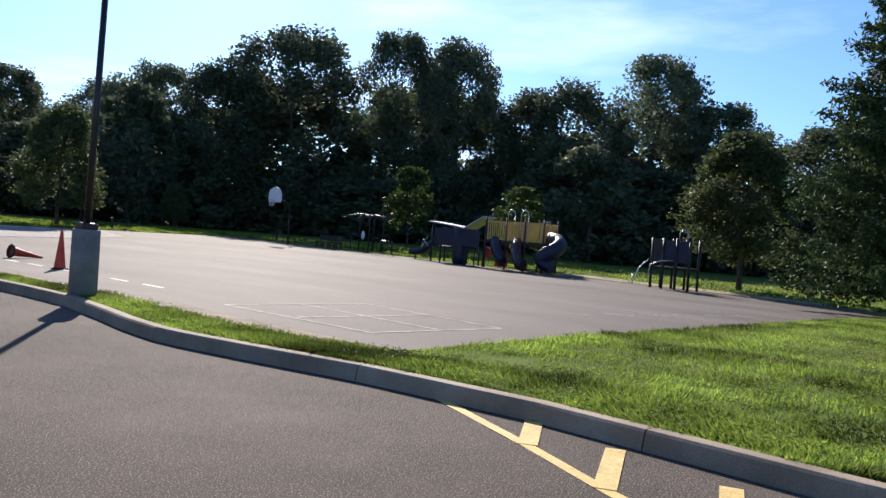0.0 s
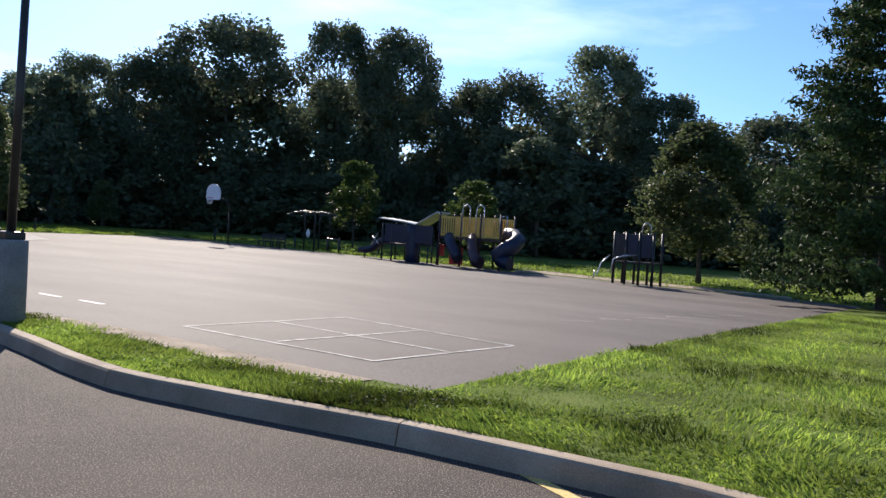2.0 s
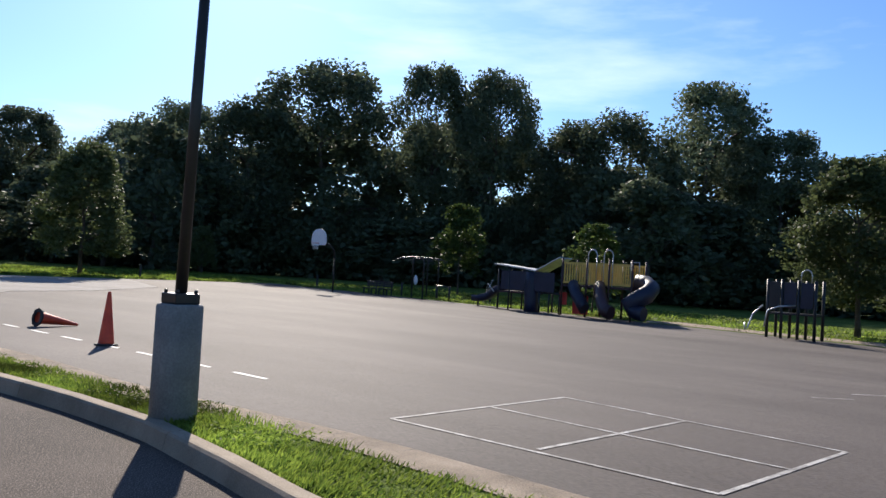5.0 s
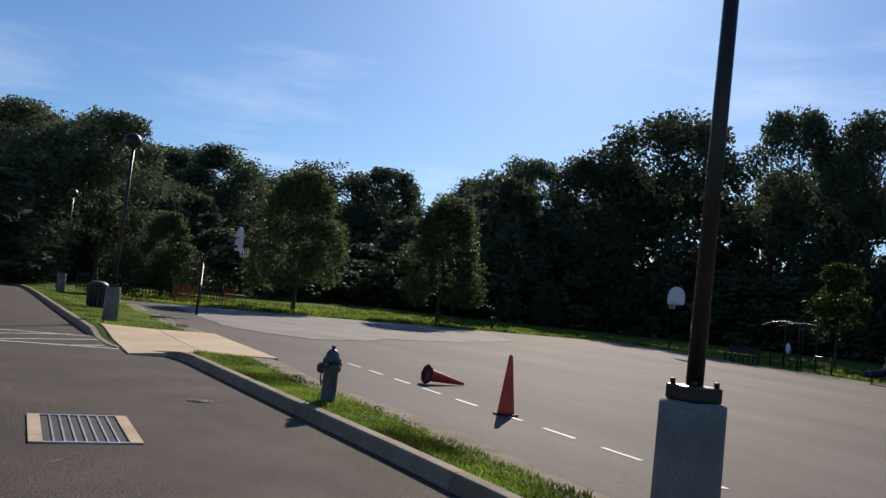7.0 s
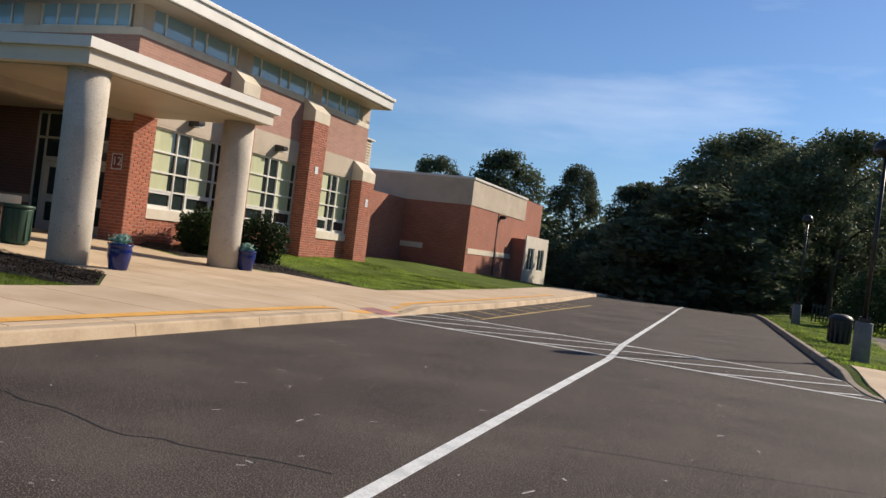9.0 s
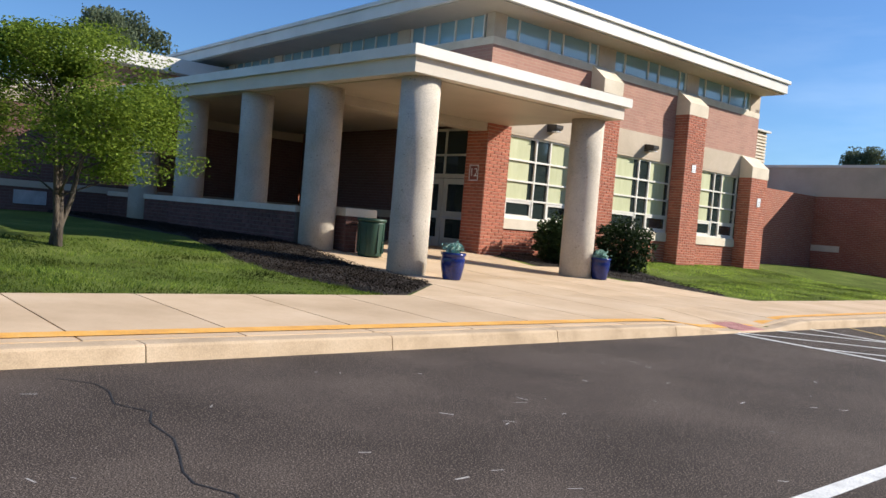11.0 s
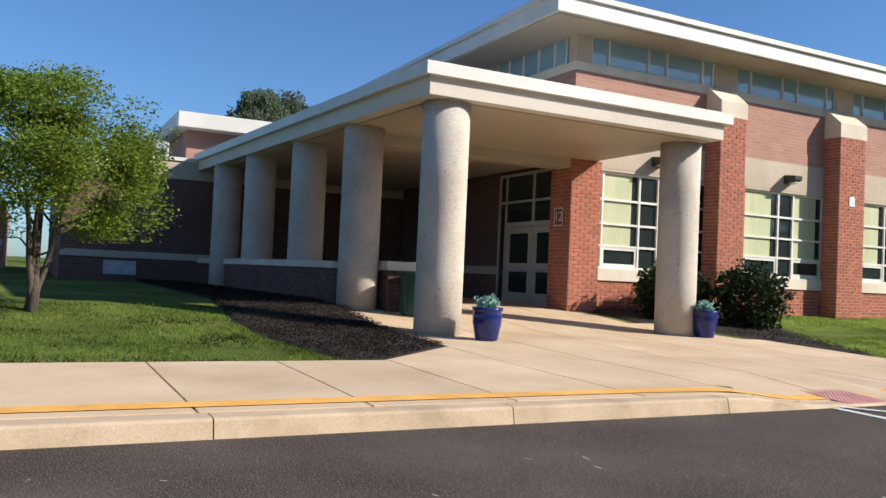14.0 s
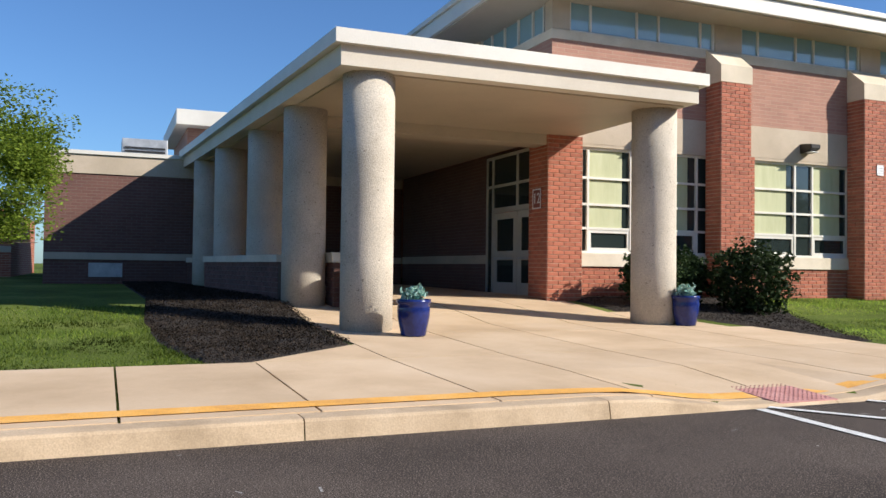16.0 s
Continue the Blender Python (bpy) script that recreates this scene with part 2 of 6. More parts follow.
LINE_FADED = material("faded_paint_line", [(0.12, 0.11, 0.10), (0.32, 0.305, 0.285), (0.52, 0.50, 0.47)], 4.0, 60, 0.8, 0.4, 0.004, spread=0.3)
LINE_YELLOW = material("yellow_paint_line", [(0.42, 0.30, 0.10), (0.58, 0.40, 0.12), (0.66, 0.48, 0.18)], 5.0, 60, 0.75, 0.4, 0.004, spread=0.25)
LINE_ORANGE = material("orange_paint_line", [(0.66, 0.33, 0.08), (0.80, 0.41, 0.08), (0.80, 0.46, 0.14)], 3.0, 60, 0.75, 0.3, 0.003, spread=0.15)
DIRT = material("bare_earth", [(0.16, 0.125, 0.088), (0.25, 0.195, 0.138), (0.33, 0.262, 0.19)], 2.0, 60, 0.95, 0.8, 0.02, spread=0.3)
MULCH = material("dark_mulch", [(0.012, 0.009, 0.007), (0.022, 0.016, 0.012), (0.045, 0.032, 0.022)], 4.0, 40, 0.95, 1.0, 0.05, spread=0.6)
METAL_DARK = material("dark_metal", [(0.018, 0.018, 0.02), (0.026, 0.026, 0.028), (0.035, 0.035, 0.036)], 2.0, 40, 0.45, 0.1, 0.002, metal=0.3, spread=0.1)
FRAME = material("window_frame_paint", [(0.60, 0.58, 0.52), (0.68, 0.66, 0.60), (0.74, 0.72, 0.66)], 1.0, 40, 0.45, 0.05, 0.001, spread=0.05)
PANE = glass_material("window_glass", (0.024, 0.034, 0.033))
# clerestory panes: the reflected sky is painted in as a pale blue base
PANE_SKY = glass_material("sky_reflection_glass", (0.24, 0.40, 0.48), 0.06)
BLIND = material("pale_blind", [(0.40, 0.42, 0.24), (0.45, 0.47, 0.28), (0.49, 0.51, 0.32)], 0.8, 30, 0.6, 0.1, 0.002, stretch=(1, 6, 1), spread=0.05)
DOOR_PAINT = material("door_paint", [(0.40, 0.38, 0.33), (0.46, 0.44, 0.38), (0.50, 0.48, 0.42)], 1.0, 40, 0.5, 0.05, 0.001, spread=0.05)
GALV = material("galvanised_steel", [(0.36, 0.37, 0.38), (0.46, 0.47, 0.48), (0.55, 0.56, 0.56)], 3.0, 50, 0.45, 0.1, 0.002, metal=0.7, spread=0.1)


# ---- building blocks ----
def mesh_of(name, bm):
    me = bpy.data.meshes.new(name)
    bm.normal_update()
    bm.to_mesh(me)
    bm.free()
    return me


def part(name, bm, mat, parent=None, label=""):
    """Links a bmesh as one mesh object, under a thing or a part."""
    ob = new(name, mesh_of(name, bm))
    ob.data.materials.append(mat)
    if parent is not None:
        ob.parent = parent
    return tagged(ob, label)


def thing(name, label, category, group="", m=None):
    ob = tagged(new(name), label, category, group)
    if m is not None:
        ob.matrix_basis = m
    return ob


def structure(name, bm, mat, label, category):
    return tagged(part(name, bm, mat), label, category, kind="structure")


def box(bm, x0, x1, y0, y1, z0, z1, bevel=0.0):
    r = bmesh.ops.create_cube(bm, size=1.0, matrix=Matrix.Translation(((x0 + x1) / 2, (y0 + y1) / 2, (z0 + z1) / 2)) @ Matrix.Diagonal((x1 - x0, y1 - y0, z1 - z0, 1)))
    if bevel:
        edges = list({e for v in r["verts"] for e in v.link_edges})
        bmesh.ops.bevel(bm, geom=edges, offset=bevel, segments=2, affect="EDGES", profile=0.6)
    return bm


def boxes(*rows, bevel=0.0):
    bm = bmesh.new()
    for r in rows:
        box(bm, *r, bevel=bevel)
    return bm


def prism(points, z0, z1, bm=None):
    """An upright slab over a plan polygon; z0 and z1 numbers or functions of x, y."""
    bm = bm or bmesh.new()
    f0 = z0 if callable(z0) else (lambda x, y: z0)
    f1 = z1 if callable(z1) else (lambda x, y: z1)
    lo = [bm.verts.new((x, y, f0(x, y))) for x, y in points]
    hi = [bm.verts.new((x, y, f1(x, y))) for x, y in points]
    n = len(points)
    bm.faces.new(hi)
    bm.faces.new(lo[::-1])
    for i in range(n):
        bm.faces.new((lo[i], lo[(i + 1) % n], hi[(i + 1) % n], hi[i]))
    bmesh.ops.recalc_face_normals(bm, faces=bm.faces)
    return bm


def lathe(profile, sides=20, bm=None, m=None, smooth=True):
    """A turned body: profile of (radius, height) from foot to top."""
    bm = bm or bmesh.new()
    m = m or Matrix()
    rings = []
    for r, z in profile:
        rings.append([bm.verts.new(m @ Vector((r * math.cos(2 * math.pi * i / sides), r * math.sin(2 * math.pi * i / sides), z))) for i in range(sides)])
    for a, b in zip(rings, rings[1:]):
        for i in range(sides):
            f = bm.faces.new((a[i], a[(i + 1) % sides], b[(i + 1) % sides], b[i]))
            f.smooth = smooth
    if profile[0][0] > 1e-4:
        bm.faces.new(rings[0][::-1])
    if profile[-1][0] > 1e-4:
        bm.faces.new(rings[-1])
    return bm


def tube(points, radius, sides=10, bm=None, ends=True):
    """A round bar along points; radius a number or one per point."""
    bm = bm or bmesh.new()
    pts = [Vector(p) for p in points]
    rad = radius if isinstance(radius, (list, tuple)) else [radius] * len(pts)
    rings = []
    side = None
    for i, p in enumerate(pts):
        d = (pts[min(i + 1, len(pts) - 1)] - pts[max(i - 1, 0)]).normalized()
        if side is None:
            side = d.orthogonal().normalized()
        side = (side - d * side.dot(d)).normalized()
        up = d.cross(side)
        rings.append([bm.verts.new(p + (side * math.cos(2 * math.pi * k / sides) + up * math.sin(2 * math.pi * k / sides)) * rad[i]) for k in range(sides)])
    for a, b in zip(rings, rings[1:]):
        for k in range(sides):
            f = bm.faces.new((a[k], a[(k + 1) % sides], b[(k + 1) % sides], b[k]))
            f.smooth = True
    if ends:
        bm.faces.new(rings[0][::-1])
        bm.faces.new(rings[-1])
    return bm


def arc(c, r, a0, a1, n, plane="xz"):
    out = []
    for i in range(n + 1):
        a = radians(a0 + (a1 - a0) * i / n)
        u, v = r * math.cos(a), r * math.sin(a)
        out.append({"xz": (c[0] + u, c[1], c[2] + v), "yz": (c[0], c[1] + u, c[2] + v), "xy": (c[0] + u, c[1] + v, c[2])}[plane])
    return out


def smooth(a, b, x):
    t = min(1.0, max(0.0, (x - a) / (b - a)))
    return t * t * (3 - 2 * t)


def along(table, v):
    """Linear reading of a table of (v, value)."""
    if v <= table[0][0]:
        return table[0][1]
    for (a, p), (b, q) in zip(table, table[1:]):
        if v <= b:
            return p + (q - p) * (v - a) / (b - a)
    return table[-1][1]


# ---- the lie of the land ----
LEFT = [(-60, -4.4), (34, -4.45), (45, -4.85), (63, -6.1), (90, -9.0), (120, -13.0), (160, -20)]
RIGHT = [(-60, 5.6), (-8, 5.65), (-1, 6.0), (1.5, 6.25), (3.5, 6.2), (5, 5.98), (6.4, 5.82), (7.4, 5.95), (8.6, 6.22), (10.2, 6.52), (11.8, 6.58), (14, 6.5),
         (16.4, 6.36), (18.7, 6.22), (20.5, 6.12), (22.6, 6.0), (23.3, 5.75), (24.1, 5.1), (25.0, 4.78), (27.3, 4.66), (36, 4.3), (50, 3.75), (65, 3.1), (90, 1.0), (120, -2.5), (160, -9)]
COURT_X, COURT_Y = (7.8, 40.5), (4.4, 51.0)


def left_x(y):
    return along(LEFT, y)


def right_x(y):
    return along(RIGHT, y)


def dip(y):
    """The drive falls away past its crest."""
    return -2.2 * smooth(52, 130, y)


def court_z(x, y):
    return 0.05 + min(1.0, max(0.0, (x - 8) / 32)) * (0.014 * (min(max(y, 0), 56) - 26) - 0.22)


RISE = [(-60, 0.9), (-24, 0.72), (-15.4, 0.66), (-14.2, 0.58), (-11.8, 0.32), (-8, 0.20), (-4.4, 0.15)]


def land(x, y):
    """Height of the bare ground: lawn, verge and field."""
    xl, xr = left_x(y), right_x(y)
    if x <= xl:
        cut = 0.13 * (smooth(23.6, 25.0, y) - smooth(26.4, 27.8, y)) * (1 - smooth(0.3, 1.6, xl - x))
        return along(RISE, x + (-4.4 - xl)) + dip(y) - cut
    if x < xr:
        return dip(y)
    verge = 0.13 + dip(y) - 0.12 * (smooth(22.6, 24.2, y) - smooth(26.6, 28.2, y)) * (1 - smooth(0.2, 1.6, x - xr))
    return verge + (court_z(x, y) + 0.03 - verge) * smooth(0, 2.2, x - xr) + (0.05 if y < 4.4 else 0.0) * smooth(2, 6, x - xr)


def walk_z(x, y):
    return land(x, y) + 0.02



# ---- ground, drive, court ----
def ground():
    """One sheet to the horizon; its lines follow the kerbs and the court's edges."""
    far = [3000, 900, 350, 180, 120]
    ys = [-v for v in far] + list(np.arange(-60, -12, 4.0)) + list(np.arange(-12, 60, 0.6)) + list(np.arange(60, 120, 4.0)) + [120, 180, 350, 900, 3000]
    ys = sorted({round(float(v), 3) for v in ys} | {4.36, 4.44, 51.0, 51.1})
    bm = bmesh.new()
    rows = []
    for y in ys:
        xl, xr = left_x(y), right_x(y)
        cols = [(-v, None) for v in far]
        cols += [(xl + d, None) for d in (-80, -60, -45, -35, -28, -24, -20, -17, -15, -13, -11, -9.5, -8, -7, -6, -5, -4, -3, -2, -1, -0.5, -0.08)]
        cols += [(xl + 0.02, -0.06), ((xl + xr) / 2, -0.06), (xr - 0.02, -0.06)]
        x0 = max(xr + 0.6, COURT_X[0] - 0.04)
        inside = COURT_Y[0] + 0.02 < y < COURT_Y[1] + 0.05
        cols += [(xr + 0.08, None), (xr + (x0 - xr) * 0.5, None), (x0, None)]
        for d in (0.08, 1.5, 3, 5, 8, 12, 17, 23, 29, 32.6):
            cols.append((COURT_X[0] + d if d < 32 else COURT_X[1] - 0.04, -1 if inside else None))
        cols += [(COURT_X[1] + 0.1, None), (44, None), (50, None), (60, None), (80, None)] + [(v, None) for v in far[::-1]]
        row = []
        for x, z in cols:
            if z is None:
                z = land(min(max(x, -90), 90), min(max(y, -60), 160))
            elif z == -1:
                z = court_z(x, y) - 0.06
            else:
                z += dip(y)
            row.append(bm.verts.new((x, y, z)))
        rows.append(row)
    for a, b in zip(rows, rows[1:]):
        for i in range(len(a) - 1):
            bm.faces.new((a[i], a[i + 1], b[i + 1], b[i])).smooth = True
    return structure("ground", bm, GRASS, "uneven green lawn and field with bare patches", "ground")


def strip(edge_a, edge_b, y0, y1, step, z, bm=None):
    """A sheet between two lines x = edge(y)."""
    bm = bm or bmesh.new()
    n = max(1, int(math.ceil((y1 - y0) / step)))
    last = None
    for i in range(n + 1):
        y = y0 + (y1 - y0) * i / n
        xa, xb = edge_a(y), edge_b(y)
        row = [bm.verts.new((xa + (xb - xa) * k / 4, y, z(xa + (xb - xa) * k / 4, y))) for k in range(5)]
        if last:
            for k in range(4):
                bm.faces.new((last[k], last[k + 1], row[k + 1], row[k])).smooth = True
        last = row
    return bm


def band(points, width, z, bm=None):
    """A painted line along plan points, lying on z(x, y)."""
    bm = bm or bmesh.new()
    for (xa, ya), (xb, yb) in zip(points, points[1:]):
        d = Vector((xb - xa, yb - ya))
        o = Vector((-d.y, d.x)).normalized() * width / 2
        n = max(1, int(d.length / 0.4))
        prev = None
        for i in range(n + 1):
            c = Vector((xa, ya)) + d * i / n
            pair = [bm.verts.new((*(c + s * o), z(*(c + s * o)))) for s in (-1, 1)]
            if prev:
                bm.faces.new((prev[0], pair[0], pair[1], prev[1]))
            prev = pair
    bmesh.ops.recalc_face_normals(bm, faces=bm.faces)
    for f in bm.faces:
        if f.normal.z < 0:
            f.normal_flip()
    return bm


ground()
structure("road", strip(lambda y: left_x(y) + 0.0, lambda y: right_x(y) - 0.0, -60, 150, 0.7, lambda x, y: dip(y)), ASPHALT, "dark worn asphalt drive", "road")
court = bmesh.new()
court = strip(lambda y: COURT_X[0] + 0.06 * math.sin(y * 1.7) + 0.04 * math.sin(y * 4.1), lambda y: COURT_X[1], COURT_Y[0], COURT_Y[1], 0.5, court_z, court)
structure("court", court, COURT, "sun-bleached grey asphalt playground court", "court")

on_road = lambda h: (lambda x, y: dip(y) + h)
on_court = lambda h: (lambda x, y: court_z(x, y) + h)
on_walk = lambda h: (lambda x, y: walk_z(x, y) + h)

structure("center_line", band([(0.78, -60), (0.76, 5), (0.72, 13.5), (0.56, 24.3), (0.33, 27.5), (-0.2, 42), (-1.0, 62), (-3.4, 90)], 0.13, on_road(0.004)), LINE_WHITE, "white painted line along the drive", "road marking")
cw = bmesh.new()
band([(-4.4, 25.1), (5.0, 24.25)], 0.12, on_road(0.008), cw)
band([(-4.55, 28.0), (4.66, 27.0)], 0.12, on_road(0.008), cw)
for k in range(7):
    x0 = -6.4 + 1.75 * k
    a, b = max(x0, -4.45), min(x0 + 3.6, 4.75)
    ya = 25.1 - 0.09 * (a + 4.4) + 2.8 * (a - x0) / 3.6
    yb = 25.1 - 0.09 * (b + 4.4) + 2.8 * (b - x0) / 3.6
    band([(a, ya), (b, yb)], 0.1, on_road(0.012), cw)
structure("crosswalk", cw, LINE_WHITE, "crosswalk of thin slanting white lines", "road marking")
hatch = bmesh.new()
band([(-3.3, 28.6), (-3.6, 45)], 0.08, on_road(0.004), hatch)
for k in range(9):
    band([(-4.4, 29.6 + 1.7 * k), (-3.4, 28.9 + 1.7 * k)], 0.08, on_road(0.008), hatch)
structure("kerb_hatching", hatch, LINE_YELLOW, "worn yellow hatching along the kerb", "road marking")
vv = bmesh.new()
band([(6.28, 2.55), (5.53, 1.1), (5.02, 0.2), (4.2, -1.4), (3.2, -3.3)], 0.10, on_road(0.004), vv)
for k, (x, y) in enumerate([(5.55, 1.12), (5.03, 0.22), (4.52, -0.75), (4.0, -1.75)]):
    band([(x, y), (x + 0.72 + 0.26 * k, y + 0.40 + 0.02 * k)], 0.15, on_road(0.008), vv)
structure("no_parking_marks", vv, LINE_YELLOW, "worn yellow hatching of a no-parking bay", "road marking")
sq = bmesh.new()
for pts in ([(9.0, 9.5), (8.88, 5.94)], [(8.88, 5.94), (11.95, 5.78)], [(11.95, 5.78), (12.5, 9.5)], [(12.5, 9.5), (9.0, 9.5)], [(9.05, 7.7), (12.2, 7.64)], [(10.42, 5.86), (10.75, 9.5)]):
    band(pts, 0.055, on_court(0.004), sq)
structure("four_square_lines", sq, LINE_FADED, "faded white four-square game lines", "court marking")
ds = bmesh.new()
for k in range(9):
    y = 12.5 + 1.33 * k
    band([(9.72 + 0.018 * k, y), (9.73 + 0.018 * k, y + 0.75)], 0.075, on_court(0.004), ds)
structure("court_dashes", ds, LINE_WHITE, "white painted dashes on the court", "court marking")
faint = bmesh.new()
for k in range(6):
    band([(17 + 1.5 * k, 7.5 - 0.25 * k), (17.6 + 1.5 * k, 7.0 - 0.25 * k)], 0.06, on_court(0.004), faint)
structure("worn_dashes", faint, LINE_FADED, "faded white dashes worn almost away", "court marking")
structure("worn_edge", band([(7.54 + 0.1 * math.sin(y * 0.9), y) for y in np.arange(5, 46, 0.8)], 0.54, lambda x, y: land(x, y) + 0.012), DIRT, "bare earth along the court edge", "ground")


# ---- kerbs ----
def kerb_run(name, line, y0, y1, length, inward, width, top, mat, label):
    """Kerb stones end to end along x = line(y); inward: the side of the drive. Stones meet at narrow joints."""
    root = tagged(new(name), label, "kerb", kind="structure")
    y = y0
    while y < y1 - 0.3:
        e = min(y + length, y1)
        bm = bmesh.new()
        n = max(2, int((e - y) / 0.45))
        prev = None
        for i in range(n + 1):
            v = y + 0.006 + (e - y - 0.012) * i / n
            d = (line(v + 0.05) - line(v - 0.05)) / 0.1
            nx, ny = 1 / math.hypot(1, d), -d / math.hypot(1, d)
            x, z = line(v), dip(v)
            h = top(v)
            prof = [(0.0, -0.15), (0.0, 0.0), (0.03, h - 0.025), (0.05, h - 0.004), (0.075, h), (width - 0.02, h), (width, h - 0.02), (width, -0.15)]
            ring = [bm.verts.new((x - inward * nx * o, v - inward * ny * o, z + c)) for o, c in prof]
            if prev:
                for a in range(len(prof) - 1):
                    bm.faces.new((prev[a], prev[a + 1], ring[a + 1], ring[a]))
            else:
                bm.faces.new(ring)
            prev = ring
        bm.faces.new(prev[::-1])
        bmesh.ops.recalc_face_normals(bm, faces=bm.faces)
        part("kerb_stone", bm, mat, root)
        y = e
    return root


def right_top(y):
    return 0.16 - 0.14 * smooth(22.6, 24.2, y) if y < 25 else 0.02 + 0.14 * smooth(26.6, 28.2, y)


def left_top(y):
    return 0.165 - 0.13 * (smooth(23.6, 25.0, y) - smooth(26.4, 27.8, y))


kerb_run("kerb_right", right_x, -30, 100, 3.05, -1, 0.2, right_top, KERB, "weathered grey concrete kerb beside the drive, darkened for its shaded face")
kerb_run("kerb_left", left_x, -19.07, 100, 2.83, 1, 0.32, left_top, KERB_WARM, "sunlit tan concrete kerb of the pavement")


# ---- pavement of cast slabs ----
def slab(bm, x0, x1, y0, y1, thick=0.1, gap=0.012, z=walk_z, rows=3):
    n = max(1, int(abs(x1 - x0) / 1.2))
    top, low = [], []
    for i in range(n + 1):
        x = x0 + gap + (x1 - x0 - 2 * gap) * i / n
        a = [bm.verts.new((x, y0 + gap + (y1 - y0 - 2 * gap) * j / rows, z(x, y0 + gap + (y1 - y0 - 2 * gap) * j / rows))) for j in range(rows + 1)]
        top.append(a)
    for a, b in zip(top, top[1:]):
        for j in range(rows):
            bm.faces.new((a[j], b[j], b[j + 1], a[j + 1]))
    edge = [e for e in bm.edges if len(e.link_faces) == 1]
    r = bmesh.ops.extrude_edge_only(bm, edges=edge)
    for v in r["geom"]:
        if isinstance(v, bmesh.types.BMVert):
            v.co.z -= thick
    bmesh.ops.recalc_face_normals(bm, faces=bm.faces)
    return bm


pavement = tagged(new("pavement"), "sunlit tan concrete pavement of cast slabs", "pavement", kind="structure")
JOINTS = [-18 + 1.62 * k for k in range(23)] + [19.2, 20.75, 22.4, 24.05, 25.7, 27.4, 29.1, 30.8]
for a, b in zip(JOINTS, JOINTS[1:]):
    part("paving_slab", slab(bmesh.new(), -7.95, -4.72, a, b, 0.12), CONCRETE, pavement)
for k in range(20):
    a = 30.8 + 1.8 * k
    d = left_x(a + 0.9) + 4.4
    part("paving_slab", slab(bmesh.new(), -7.2 + d, -4.72 + d, a, a + 1.8, 0.12), CONCRETE, pavement)
PLAZA = [22.4, 24.05, 25.7, 27.4, 29.1, 30.8]
for a, b in zip(PLAZA, PLAZA[1:]):
    for x1, x0 in ((-7.95, -10.6), (-10.6, -13.0), (-13.0, -15.2)):
        if a > 29 and x1 < -12:
            continue
        part("paving_slab", slab(bmesh.new(), x0, x1, a, 30.3 if a > 29 and x1 < -10 else b, 0.12), CONCRETE, pavement)
# the chamfered corner beside the mulch bed
corner = bmesh.new()
tri = [corner.verts.new((x, y, walk_z(x, y))) for x, y in ((-7.962, 20.72), (-7.962, 22.388), (-9.38, 22.388))]
corner.faces.new(tri)
low = [corner.verts.new((v.co.x, v.co.y, v.co.z - 0.12)) for v in tri]
corner.faces.new(low[::-1])
for k in range(3):
    corner.faces.new((tri[k], tri[k - 1], low[k - 1], low[k]))
bmesh.ops.recalc_face_normals(corner, faces=corner.faces)
part("paving_slab", corner, CONCRETE, pavement)
for y0, y1 in ((23.4, 25.4), (25.4, 27.3), (27.3, 29.1)):
    for x0, x1 in ((-18.2, -15.2), (-21.1, -18.2), (-26.3, -21.1)):
        part("paving_slab", slab(bmesh.new(), x0, x1, y0, y1, 0.12), CONCRETE, pavement)
structure("pavement_edge_line", band([(-5.04, -18), (-5.04, 22.6), (-4.93, 24.2), (-4.88, 25.43)], 0.26, on_walk(0.009)), LINE_ORANGE, "orange painted line along the kerb edge", "road marking")
structure("pavement_edge_line_far", band([(-4.9, 26.27), (-4.98, 28), (-5.2, 36), (-5.6, 46)], 0.2, on_walk(0.009)), LINE_ORANGE, "orange painted line along the kerb edge", "road marking")

# the path from the crossing to the court
ramp = tagged(new("crossing_path"), "tan concrete path from the crossing to the court", "pavement", kind="structure")
for a, b in ((5.05, 6.5), (6.5, 8.05)):
    part("paving_slab", slab(bmesh.new(), a, b, 23.2, 26.3, 0.12, z=lambda x, y: land(x, y) + 0.03), CONCRETE, ramp)
    part("paving_slab", slab(bmesh.new(), a, b, 26.3, 29.6, 0.12, z=lambda x, y: land(x, y) + 0.03), CONCRETE, ramp)


# ---- school building ----
FX = -15.4          # facade plane
HALL_Y = (29.05, 44.95)
BASE = 0.55


